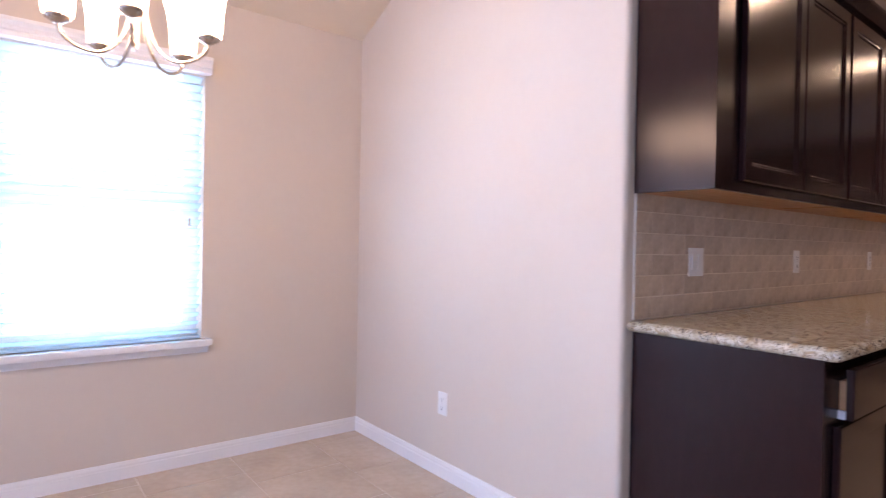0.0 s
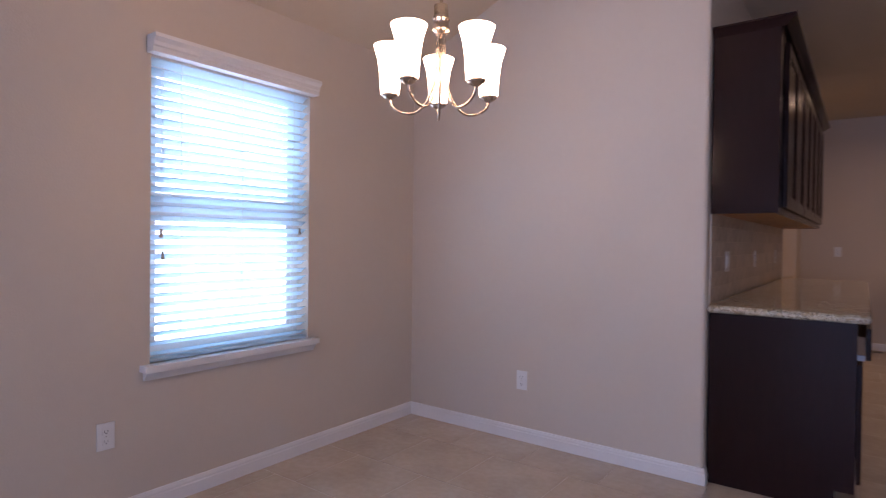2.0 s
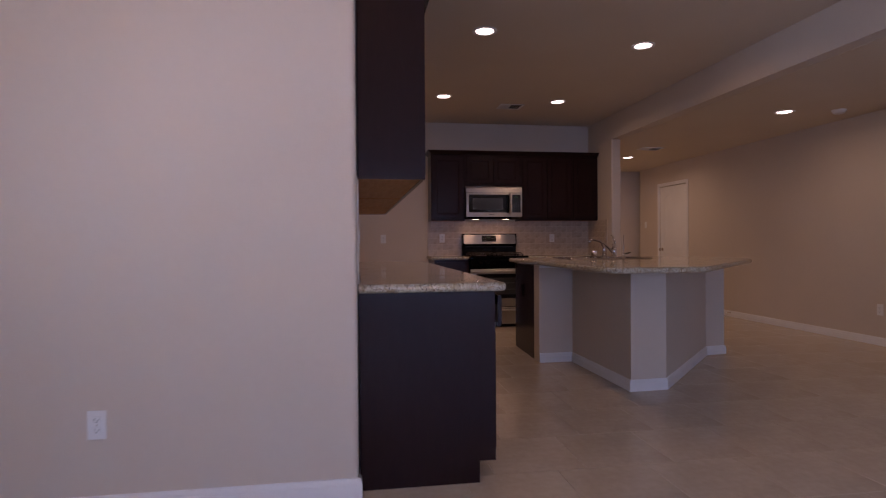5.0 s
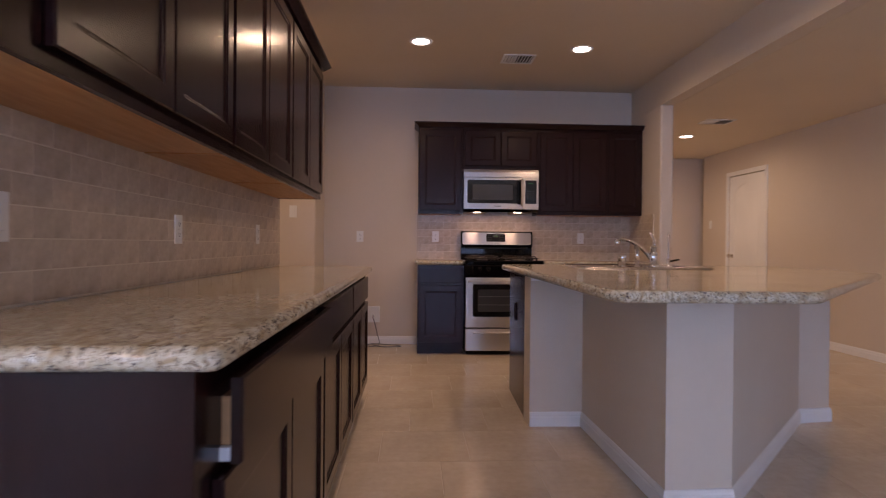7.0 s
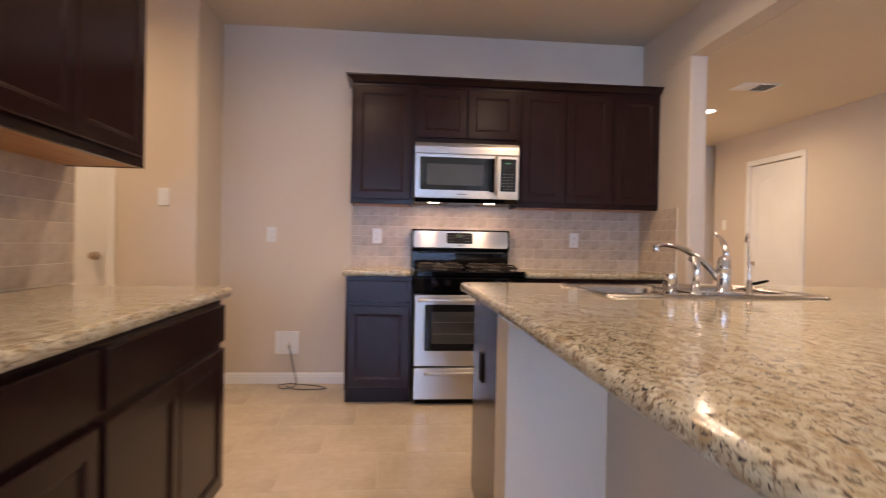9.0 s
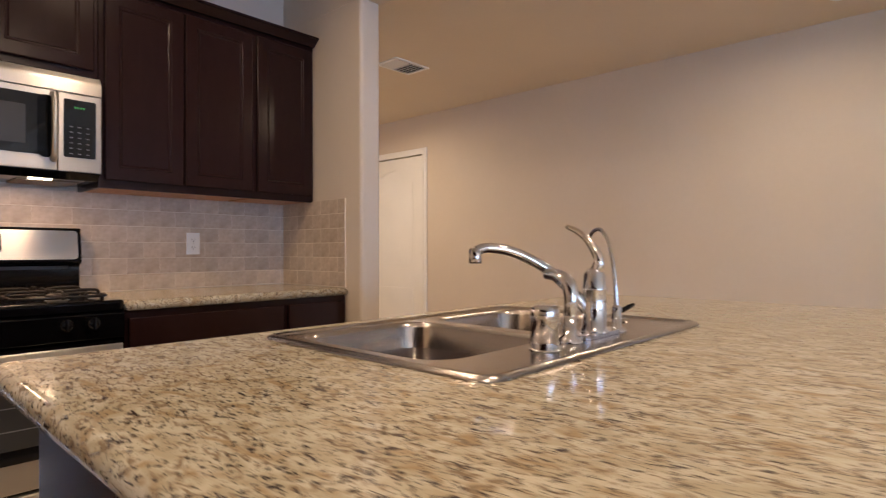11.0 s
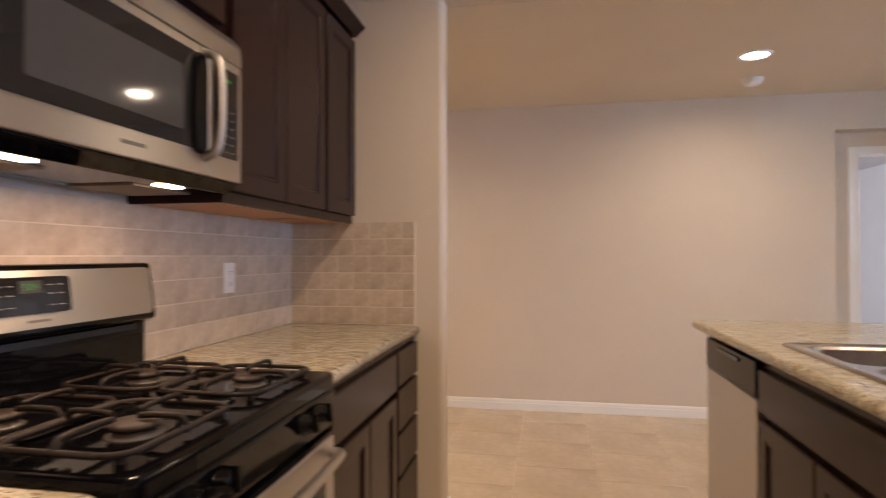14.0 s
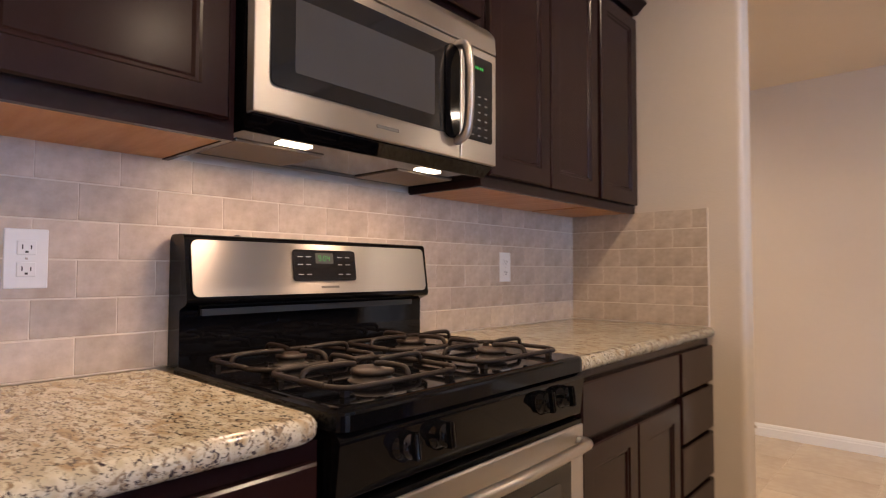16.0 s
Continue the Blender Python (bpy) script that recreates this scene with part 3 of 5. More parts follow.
plate("wall_outlet", (W, -2.02, 0.38), (1, 0, 0), "outlet", "white double outlet plate low on the window wall")
plate("wall_outlet", (-1.04, 0, 0.372), (0, -1, 0), "outlet", "white double outlet plate low on the dining wall")
plate("light_switch", (0.006, 0.485, 1.125), (1, 0, 0), "switch", "white double switch plate on the tiled backsplash", 0.116)
plate("wall_outlet", (0.006, 1.50, 1.122), (1, 0, 0), "outlet", "white outlet plate on the tiled backsplash")
plate("wall_outlet", (0.006, 2.66, 1.122), (1, 0, 0), "outlet", "white outlet plate on the tiled backsplash near its end")
plate("light_switch", (-0.21, 4.72, 1.378), (0, -1, 0), "switch", "white rocker switch plate beside the pantry door")
plate("wall_outlet", (0.38, N, 1.15), (0, -1, 0), "outlet", "white outlet plate on the bare refrigerator wall")
plate("wall_outlet", (1.186, N - 0.006, 1.155), (0, -1, 0), "outlet", "white outlet plate on the tiles beside the range")
plate("wall_outlet", (2.765, N - 0.006, 1.15), (0, -1, 0), "outlet", "white outlet plate on the tiles above the long worktop")
plate("wall_outlet", (E_, 5.305, 0.39), (-1, 0, 0), "outlet", "white outlet plate low on the hall wall beside the door")
plate("wall_outlet", (E_, 2.63, 0.37), (-1, 0, 0), "outlet", "white outlet plate low on the hall wall")
plate("light_switch", (E_, 7.40, 1.40), (-1, 0, 0), "switch", "white switch plate on the hall wall past the door")
plate("wall_outlet", (2.72, 1.915, 0.345), (0.7071, -0.7071, 0), "outlet", "white outlet plate on the slanted island wall")
th = thing("thermostat", (4.79, 0.82, 1.53), "small white wall thermostat with a grey display", "thermostat")
part("case", box(4.72, 4.86, 0.82, 0.842, 1.485, 1.575, 0.005), PLASTIC, th)
part("display", box(4.765, 4.825, 0.842, 0.844, 1.520, 1.555), BADGE, th)

# water box for the refrigerator with its hose
wb = thing("water_box", (0.51, N, 0.32), "white recessed refrigerator water box with a grey coiled hose", "water box")
part("frame", boxes((0.425, 0.445, N - 0.022, N, 0.235, 0.405), (0.575, 0.597, N - 0.022, N, 0.235, 0.405), (0.445, 0.575, N - 0.022, N, 0.235, 0.258), (0.445, 0.575, N - 0.022, N, 0.382, 0.405)), PLASTIC, wb)
part("recess", box(0.445, 0.575, N - 0.002, N - 0.0005, 0.258, 0.382), PLASTIC, wb)
part("valve", lathe([(0, 0), (0.012, 0), (0.012, 0.03), (0.007, 0.035), (0.007, 0.05), (0, 0.05)], 12, (0.525, N - 0.012, 0.275)), CHROME, wb)
part("hose", tube([(0.525, N - 0.012, 0.285), (0.545, N - 0.03, 0.23), (0.575, N - 0.07, 0.12), (0.60, N - 0.11, 0.02), (0.53, N - 0.19, 0.008), (0.47, N - 0.12, 0.010), (0.53, N - 0.055, 0.012), (0.66, N - 0.08, 0.010), (0.78, N - 0.13, 0.009), (0.83, N - 0.19, 0.009), (0.74, N - 0.22, 0.009), (0.62, N - 0.21, 0.009), (0.53, N - 0.15, 0.018)], 0.0045, 8), RUBBER, wb)

ds = thing("door_stop", (E_, 4.985, 0.06), "small white spring door stop on the hall baseboard", "door stop")
part("spring", moved(lathe([(0.0, 0.0), (0.010, 0.0), (0.010, 0.004), (0.005, 0.006), (0.005, 0.055), (0.0, 0.055)], 12), Matrix.Translation((E_ - 0.012, 4.985, 0.055)) @ Matrix.Rotation(radians(-90), 4, "Y")), NICKEL, ds)
part("tip", moved(lathe([(0.0, 0.055), (0.009, 0.055), (0.010, 0.060), (0.009, 0.070), (0.0, 0.072)], 12), Matrix.Translation((E_ - 0.012, 4.985, 0.055)) @ Matrix.Rotation(radians(-90), 4, "Y")), PLASTIC, ds, "white rubber tip")

# ---- ceiling fixtures ----


def can_light(x, y, z):
    t = thing("recessed_light", (x, y, z), "round recessed ceiling light with white trim, switched on", "ceiling light", "recessed lights")
    part("trim", lathe([(0.072, -0.001), (0.072, -0.004), (0.095, -0.006), (0.098, -0.001), (0.098, 0.0)], 32, (x, y, z)), WHITE, t)
    part("lens", lathe([(0.0, -0.003), (0.072, -0.003), (0.072, -0.0015), (0, -0.0015)], 32, (x, y, z)), LAMPGLOW, t)
    return t


# the one at (-0.90, 3.90) is an added fixture for the unseen nook lamp
for lx, ly in KITCHEN_LAMPS + [(-0.90, 3.90)]:
    can_light(lx, ly, H)
# the third fixture is added too, out of view with its lamp
for lx, ly in HALL_LAMPS:
    can_light(lx, ly, HH)


def ceiling_vent(x0, x1, y0, y1, z, along_x=True):
    t = thing("ceiling_vent", ((x0 + x1) / 2, (y0 + y1) / 2, z), "beige painted louvred ceiling air vent", "vent", "ceiling vents")
    f = 0.022
    part("frame", boxes((x0, x1, y0, y0 + f, z - 0.008, z), (x0, x1, y1 - f, y1, z - 0.008, z), (x0, x0 + f, y0 + f, y1 - f, z - 0.008, z), (x1 - f, x1, y0 + f, y1 - f, z - 0.008, z)), PLASTIC, t)
    part("backing", box(x0 + f, x1 - f, y0 + f, y1 - f, z - 0.0015, z - 0.0005), SLOT, t)
    n = 9
    for i in range(n):
        u = (i + 0.5) / n
        xx = x0 + f + (x1 - x0 - 2 * f) * u
        s = moved(box(-0.011, 0.011, y0 + f, y1 - f, -0.001, 0.001), Matrix.Translation((xx, 0, z - 0.008)) @ Matrix.Rotation(radians(38 if u < 0.5 else -38), 4, "Y"))
        part("slat", s, PLASTIC, t)


ceiling_vent(1.73, 2.02, 4.12, 4.36, H)
ceiling_vent(4.06, 4.38, 5.06, 5.28, HH)
sm = thing("smoke_detector", (4.92, 2.68, HH), "round white ceiling smoke detector", "smoke detector")
part("base", lathe([(0, -0.012), (0.068, -0.012), (0.070, 0.0)], 28, (4.92, 2.68, HH)), PLASTIC, sm)
part("cover", lathe([(0, -0.042), (0.040, -0.040), (0.056, -0.030), (0.060, -0.012)], 28, (4.92, 2.68, HH)), PLASTIC, sm)
hatch = thing("attic_hatch", (4.68, 1.15, HH), "white painted attic access panel in the hall ceiling", "hatch")
part("panel", box(4.25, 5.09, 0.90, 1.43, HH - 0.010, HH - 0.001, 0.002), WHITE, hatch)
part("frame", boxes((4.22, 5.12, 1.43, 1.46, HH - 0.014, HH), (4.22, 5.12, 0.87, 0.90, HH - 0.014, HH), (4.22, 4.25, 0.90, 1.43, HH - 0.014, HH), (5.09, 5.12, 0.90, 1.43, HH - 0.014, HH)), WHITE, hatch)

# chandelier over the dining place
CX, CY, CZ, HC = -0.586, -1.474, 1.713, H
ch = thing("chandelier", (CX, CY, CZ), "five-arm brushed nickel chandelier with lit frosted glass shades", "chandelier")
part("rod", lathe([(0.006, 0.35), (0.006, HC - CZ - 0.02)], 12, (CX, CY, CZ)), NICKEL, ch)
part("canopy", lathe([(0.0, -0.03), (0.02, -0.03), (0.055, -0.012), (0.062, 0.0)], 24, (CX, CY, HC)), NICKEL, ch)
part("hub", lathe([(0.0, 0.238), (0.012, 0.240), (0.030, 0.252), (0.033, 0.258), (0.033, 0.264), (0.027, 0.268), (0.027, 0.290), (0.031, 0.293), (0.031, 0.303), (0.026, 0.306), (0.026, 0.345), (0.012, 0.352), (0.0, 0.352)], 24, (CX, CY, CZ)), NICKEL, ch, "ribbed nickel hub")
for k in range(5):
    a = radians(57.5 + 72 * k)
    ux, uy = math.cos(a), math.sin(a)
    P = lambda r, z: (CX + ux * r, CY + uy * r, CZ + z)
    part("arm", tube([P(0.014, 0.245), P(0.014, 0.18), P(0.018, 0.10), P(0.045, 0.015), P(0.092, -0.030), P(0.145, -0.028), P(0.182, -0.002), P(0.190, 0.028)], 0.0048, 8, 5), NICKEL, ch)
    part("cup", lathe([(0.0, 0.020), (0.012, 0.022), (0.030, 0.034), (0.033, 0.042), (0.0, 0.042)], 20, P(0.190, 0)), NICKEL, ch)
    part("shade", lathe([(0.034, 0.043), (0.036, 0.058), (0.040, 0.120), (0.047, 0.170), (0.061, 0.216), (0.058, 0.216), (0.044, 0.170), (0.037, 0.120), (0.033, 0.058), (0.0, 0.046)], 28, P(0.190, 0)), SHADE, ch, "glowing frosted glass shade")

# ---- kitchen cabinets ----
FACE = {"x+": Matrix.Rotation(radians(90), 4, "Z"), "y-": Matrix.Identity(4), "y+": Matrix.Rotation(radians(180), 4, "Z")}


def front(w, h, t=0.02, rail=0.055):
    """A cabinet front in x 0..w, z 0..h, back at y = 0, face at -t, with a sunk field and a small moulding."""
    bm = bmesh.new()
    loops = [(0.0, 0.0), (0.0, -t + 0.004), (0.004, -t)]
    if rail and min(w, h) > 2.4 * rail:
        loops += [(rail, -t), (rail + 0.004, -t + 0.004), (rail + 0.010, -t + 0.0045), (rail + 0.016, -t + 0.009)]
    rings = [[bm.verts.new(c) for c in ((d, y, d), (w - d, y, d), (w - d, y, h - d), (d, y, h - d))] for d, y in loops]
    bm.faces.new(rings[0][::-1])
    for a, b in zip(rings, rings[1:]):
        for k in range(4):
            bm.faces.new((a[k], a[(k + 1) % 4], b[(k + 1) % 4], b[k]))
    bm.faces.new(rings[-1])
    bmesh.ops.recalc_face_normals(bm, faces=bm.faces[:])
    return bm


def base_cabinet(at, face, w, d, fronts, label, group="base cabinets", ajar=0.0):
    """at: front left bottom corner, seen from before it. fronts: (name, u0, u1, v0, v1)."""
    m = Matrix.Translation(at) @ FACE[face]
    t = thing("base_cabinet", at, label, "cabinet", group)
    prof = [(0, 0.10), (0, 0.872), (d, 0.872), (d, 0.0), (0.075, 0.0), (0.075, 0.10)]
    bm = prism(prof, 0, w)
    bm.transform(m @ Matrix(((0, 0, 1, 0), (1, 0, 0, 0), (0, 1, 0, 0), (0, 0, 0, 1))))
    bmesh.ops.recalc_face_normals(bm, faces=bm.faces[:])
    part("body", bm, WOOD, t)
    for name, u0, u1, v0, v1 in fronts:
        out = ajar if name == "drawer_front" else 0.0
        f = part(name, moved(front(u1 - u0, v1 - v0, rail=0.055 if name == "door" else 0.0), m @ Matrix.Translation((u0, -0.002 - out, v0))), WOOD, t)
        if out:
            part("drawer_box", moved(box(u0 + 0.052, u1 - 0.052, -out, 0.0, v0 + 0.015, v1 - 0.045), m), RAW, f, "raw maple drawer side")
            for ua in (u0 + 0.040, u1 - 0.052):
                part("slide", moved(box(ua, ua + 0.012, -out, 0.0, v0 - 0.010, v0 + 0.014), m), PLASTIC, f, "white drawer slide")
    return t


def upper_cabinet(at, face, w, d, h, doors, label, group="wall cabinets", ends=(False, False)):
    m = Matrix.Translation(at) @ FACE[face]
    t = thing("wall_cabinet", at, label, "cabinet", group)
    bm = box(0, w, 0.0, d, 0.018, h)
    part("body", moved(bm, m), WOOD, t)
    part("bottom_rail", moved(box(0, w, 0.0, 0.018, 0.0, 0.018), m), WOOD, t)
    for k, u in ((0, 0.0), (1, w - 0.014)):
        if ends[k]:
            part("side_lip", moved(box(u, u + 0.014, 0.018, d, 0.0, 0.018), m), WOOD, t)
    part("underside", moved(box(0.0145, w - 0.0145, 0.0185, d - 0.002, 0.003, 0.0165), m), RAW, t, "raw maple underside")
    for u0, u1, v0, v1 in doors:
        part("door", moved(front(u1 - u0, v1 - v0), m @ Matrix.Translation((u0, -0.002, v0))), WOOD, t)
    return t


UZ, UH = 1.385, 0.885
# left run: three base units and three wall units along the tiled wall
for i, (y0, y1) in enumerate(((0.055, 1.195), (1.195, 2.150), (2.150, 3.125))):
    s = 0.072 if i == 0 else 0.016
    mid = 0.662 - y0 if i == 0 else (y1 - y0) / 2
    base_cabinet((0.620, y0, 0), "x+", y1 - y0, 0.614, [("drawer_front", s, y1 - y0 - 0.014, 0.70, 0.845), ("door", s, mid - 0.004, 0.125, 0.675), ("door", mid + 0.004, y1 - y0 - 0.014, 0.125, 0.675)],
                 ("dark espresso base cabinet with its drawer ajar" if i == 0 else "dark espresso base cabinet with one wide drawer and two doors"), ajar=0.030 if i == 0 else 0.0)
for i, (y0, y1) in enumerate(((0.045, 1.195), (1.195, 2.155), (2.155, 3.170))):
    s = 0.155 if i == 0 else 0.014
    e = 0.05 if i == 2 else 0.014
    mid = 0.700 - y0 if i == 0 else (2.640 - y0 if i == 2 else (y1 - y0) / 2)
    upper_cabinet((0.302, y0, UZ - 0.008), "x+", y1 - y0, 0.297, UH + 0.008, [(s, mid - 0.004, 0.035, UH - 0.03), (mid + 0.004, y1 - y0 - e, 0.035, UH - 0.03)], "dark espresso two-door wall cabinet above the tiled backsplash", ends=(i == 0, i == 2))
# range wall
base_cabinet((0.995, 4.668, 0), "y-", 0.445, N - 4.673, [("drawer_front", 0.012, 0.433, 0.70, 0.845), ("door", 0.012, 0.433, 0.125, 0.675)], "narrow dark espresso base cabinet beside the range")
base_cabinet((2.232, 4.668, 0), "y-", 0.718, N - 4.673, [("drawer_front", 0.012, 0.706, 0.70, 0.845), ("door", 0.012, 0.355, 0.125, 0.675), ("door", 0.363, 0.706, 0.125, 0.675)], "dark espresso base cabinet with one wide drawer and two doors")
base_cabinet((2.950, 4.668, 0), "y-", 0.366, N - 4.673, [("drawer_front", 0.014, 0.354, a, b) for a, b in ((0.705, 0.845), (0.525, 0.690), (0.345, 0.510), (0.125, 0.330))], "dark espresso stack of four drawers against the wall end")
upper_cabinet((0.995, 4.965, UZ), "y-", 0.455, N - 4.97, UH, [(0.018, 0.435, 0.035, UH - 0.03)], "narrow dark espresso wall cabinet beside the microwave", ends=(True, True))
upper_cabinet((1.453, 4.965, 1.848), "y-", 0.770, N - 4.97, UH + UZ - 1.848, [(0.02, 0.381, 0.03, 0.390), (0.389, 0.752, 0.03, 0.390)], "low dark espresso wall cabinet above the microwave")
upper_cabinet((2.226, 4.965, UZ), "y-", 0.724, N - 4.97, UH, [(0.02, 0.357, 0.035, UH - 0.03), (0.365, 0.710, 0.035, UH - 0.03)], "dark espresso two-door wall cabinet beside the microwave", ends=(True, False))
upper_cabinet((2.950, 4.965, UZ), "y-", 0.368, N - 4.97, UH, [(0.014, 0.352, 0.035, UH - 0.03)], "narrow dark espresso wall cabinet against the wall end")


def crown(x0, x1, y0, y1, z0, z1, grow):
    """A sloping cap: grow gives how far the top stands out at x0, x1, y0, y1."""
    bm = bmesh.new()
    rings = []
    for u, z in ((0.0, z0), (0.15, z0 + 0.008), (0.35, z0 + 0.016), (0.85, z1 - 0.012), (1.0, z1 - 0.010), (1.0, z1)):
        a, b, c, d = (g * u for g in grow)
        rings.append([bm.verts.new(p) for p in ((x0 - a, y0 - c, z), (x1 + b, y0 - c, z), (x1 + b, y1 + d, z), (x0 - a, y1 + d, z))])
    bm.faces.new(rings[0][::-1])
    bm.faces.new(rings[-1])
    for a, b in zip(rings, rings[1:]):
        for k in range(4):
            bm.faces.new((a[k], a[(k + 1) % 4], b[(k + 1) % 4], b[k]))
    return bm


single("crown_moulding", crown(0.004, 0.324, 0.045, 3.17, UZ + UH - 0.004, 2.312, (0, 0.042, 0.035, 0.042)), WOOD, "dark espresso crown moulding along the wall cabinets", "moulding", "crown mouldings")
single("crown_moulding", crown(0.995, 3.317, 4.943, N - 0.004, UZ + UH - 0.004, 2.312, (0.042, 0, 0.042, 0)), WOOD, "dark espresso crown moulding over the range wall cabinets", "moulding", "crown mouldings")

# ---- worktops ----


def inset(pts, d):
    """The outline drawn in by d, corner by corner."""
    out, n = [], len(pts)
    for i, p in enumerate(pts):
        p, a, b = Vector(p), Vector(pts[i - 1]), Vector(pts[(i + 1) % n])
        d1, d2 = (p - a).normalized(), (b - p).normalized()
        n1, n2 = Vector((-d1.y, d1.x)), Vector((-d2.y, d2.x))
        out.append(tuple(p + (n1 + n2) * (d / (1 + n1.dot(n2)))))
    return out


def worktop(pts, radii, label, hole=None, z0=0.874, z1=0.914):
    """A slab with a full bullnose edge; pts run counter-clockwise."""
    outline = rounded(pts, radii, 8)
    if sum(a[0] * b[1] - b[0] * a[1] for a, b in zip(outline, outline[1:] + outline[:1])) < 0:
        outline = outline[::-1]
    bm = bmesh.new()
    r, mid = (z1 - z0) / 2, (z0 + z1) / 2
    rings = []
    for k in range(9):
        a = math.pi * k / 8
        rings.append([bm.verts.new((x, y, mid + r * math.cos(a))) for x, y in inset(outline, 0.9 * r * (1 - math.sin(a)))])
    n = len(outline)
    for a, b in zip(rings, rings[1:]):
        for i in range(n):
            bm.faces.new((a[i], b[i], b[(i + 1) % n], a[(i + 1) % n])).smooth = True
    holes = [[bm.verts.new((x, y, z)) for x, y in hole] for z in (z1, z0)] if hole else []
    for k, ring in enumerate((rings[0], rings[-1])):
        loops = [ring] + ([holes[k]] if hole else [])
        edges = [bm.edges.get((v[i], v[(i + 1) % len(v)])) or bm.edges.new((v[i], v[(i + 1) % len(v)])) for v in loops for i in range(len(v))]
        bmesh.ops.triangle_fill(bm, use_beauty=True, use_dissolve=False, edges=edges)
    if hole:
        for i in range(len(hole)):
            j = (i + 1) % len(hole)
            bm.faces.new((holes[0][i], holes[0][j], holes[1][j], holes[1][i]))
    bmesh.ops.recalc_face_normals(bm, faces=bm.faces[:])
    return single("worktop", bm, GRANITE, label, "worktop", "granite worktops")


worktop([(0.002, 0.022), (0.672, 0.022), (0.672, 3.135), (0.002, 3.135)], [0, 0.03, 0.05, 0], "polished beige speckled granite worktop on the long cabinet run")
worktop([(0.968, 4.640), (1.443, 4.640), (1.443, N - 0.002), (0.968, N - 0.002)], [0.03, 0.05, 0, 0], "small polished granite worktop beside the range")
worktop([(2.228, 4.640), (3.317, 4.640), (3.317, N - 0.002), (2.228, N - 0.002)], [0.012, 0, 0, 0], "polished granite worktop against the wall end")
SX0, SX1, SY0, SY1 = 2.035, 2.875, 2.685, 3.285
worktop([(1.605, 3.390), (1.585, 0.93), (2.26, 0.91), (3.64, 2.29), (3.64, 3.390)], [0.04, 0.09, 0.12, 0.12, 0.04], "large angled granite island worktop with a sunk sink",
        z0=0.888, z1=0.928, hole=[(SX0 + 0.02, SY0 + 0.02), (SX0 + 0.02, SY1 - 0.02), (SX1 - 0.02, SY1 - 0.02), (SX1 - 0.02, SY0 + 0.02)])

# ---- island ----
PW = [(1.645, 2.49), (1.960, 2.49), (1.975, 1.405), (2.262, 1.420), (3.310, 2.515), (3.525, 2.545)]
inner = [(3.525, 3.345), (3.492, 3.345), (3.492, 2.66), (3.24, 2.63), (2.21, 1.535), (2.07, 1.53), (2.07, 2.61), (1.635, 2.61)]
structure("wall_island", prism(PW + inner, 0, 0.886), WALL, "beige painted half wall with angled bar front under the island worktop", "half wall")
baseboard(PW + [(3.525, 3.34)], "white baseboard round the angled island wall")
cap = bmesh.new()
off = 0.012
cp = []
for i, p in enumerate(PW):
    p = Vector(p)
    ds = ([(p - Vector(PW[i - 1])).normalized()] if i else []) + ([(Vector(PW[i + 1]) - p).normalized()] if i < len(PW) - 1 else [])
    ns = [Vector((d.y, -d.x)) for d in ds]
    mm = ns[0] if len(ns) == 1 else (ns[0] + ns[1]) / (1 + ns[0].dot(ns[1]))
    cp.append((p + mm * off, p))
for z0, z1 in ((0.862, 0.887),):
    for (a, a2), (b, b2) in zip(cp, cp[1:]):
        vs = [cap.verts.new((*q, z)) for z in (z0, z1) for q in (a2, a, b, b2)]
        for f in ((0, 1, 2, 3), (4, 5, 6, 7), (1, 2, 6, 5), (0, 1, 5, 4), (2, 3, 7, 6)):
            cap.faces.new([vs[k] for k in f])
bmesh.ops.recalc_face_normals(cap, faces=cap.faces[:])
structure("trim", cap, WHITE, "narrow white trim under the island worktop", "trim")
base_cabinet((2.872, 3.335, 0), "y+", 1.180, 0.60, [("drawer_front", 0.012, 0.83, 0.70, 0.845), ("drawer_front", 0.84, 1.168, 0.70, 0.845), ("door", 0.012, 0.415, 0.125, 0.675), ("door", 0.425, 0.83, 0.125, 0.675), ("door", 0.84, 1.168, 0.125, 0.675)], "dark espresso island sink cabinet with false drawers and three doors")
endp = thing("island_end_panel", (1.664, 3.0, 0), "dark espresso end panel of the island with a black outlet", "panel")
part("panel", prism([(1.645, 2.612), (1.690, 2.612), (1.690, 3.350), (1.672, 3.350)], 0.0, 0.872), WOOD, endp)
part("outlet_cover", box(1.652, 1.662, 3.00, 3.075, 0.555, 0.675, 0.002), BLACK, endp, "black outlet cover")
dw = thing("dishwasher", (3.18, 3.33, 0), "stainless dishwasher with a black handle strip in the island", "dishwasher")
part("body", box(2.879, 3.488, 2.80, 3.330, 0.10, 0.868), GAP, dw)
part("door", box(2.882, 3.486, 3.331, 3.357, 0.105, 0.735, 0.004), STEEL, dw)
cpnl = part("control_strip", box(2.882, 3.486, 3.331, 3.359, 0.740, 0.866, 0.006), BLACK, dw)
part("grip", box(3.05, 3.32, 3.355, 3.365, 0.835, 0.850, 0.003), BLACKGLASS, cpnl)
part("toe_plate", box(2.882, 3.486, 3.26, 3.27, 0.0, 0.10), BLACK, dw)

# sink: pressed steel, two bowls and a deck
sink = thing("kitchen_sink", (2.5, 3.0, 0.914), "double-bowl stainless drop-in sink with a raised rim", "sink")
BY0, BY1 = 2.822, 3.240
bowls = [(SX0 + 0.045, 2.438), (2.474, SX1 - 0.045)]


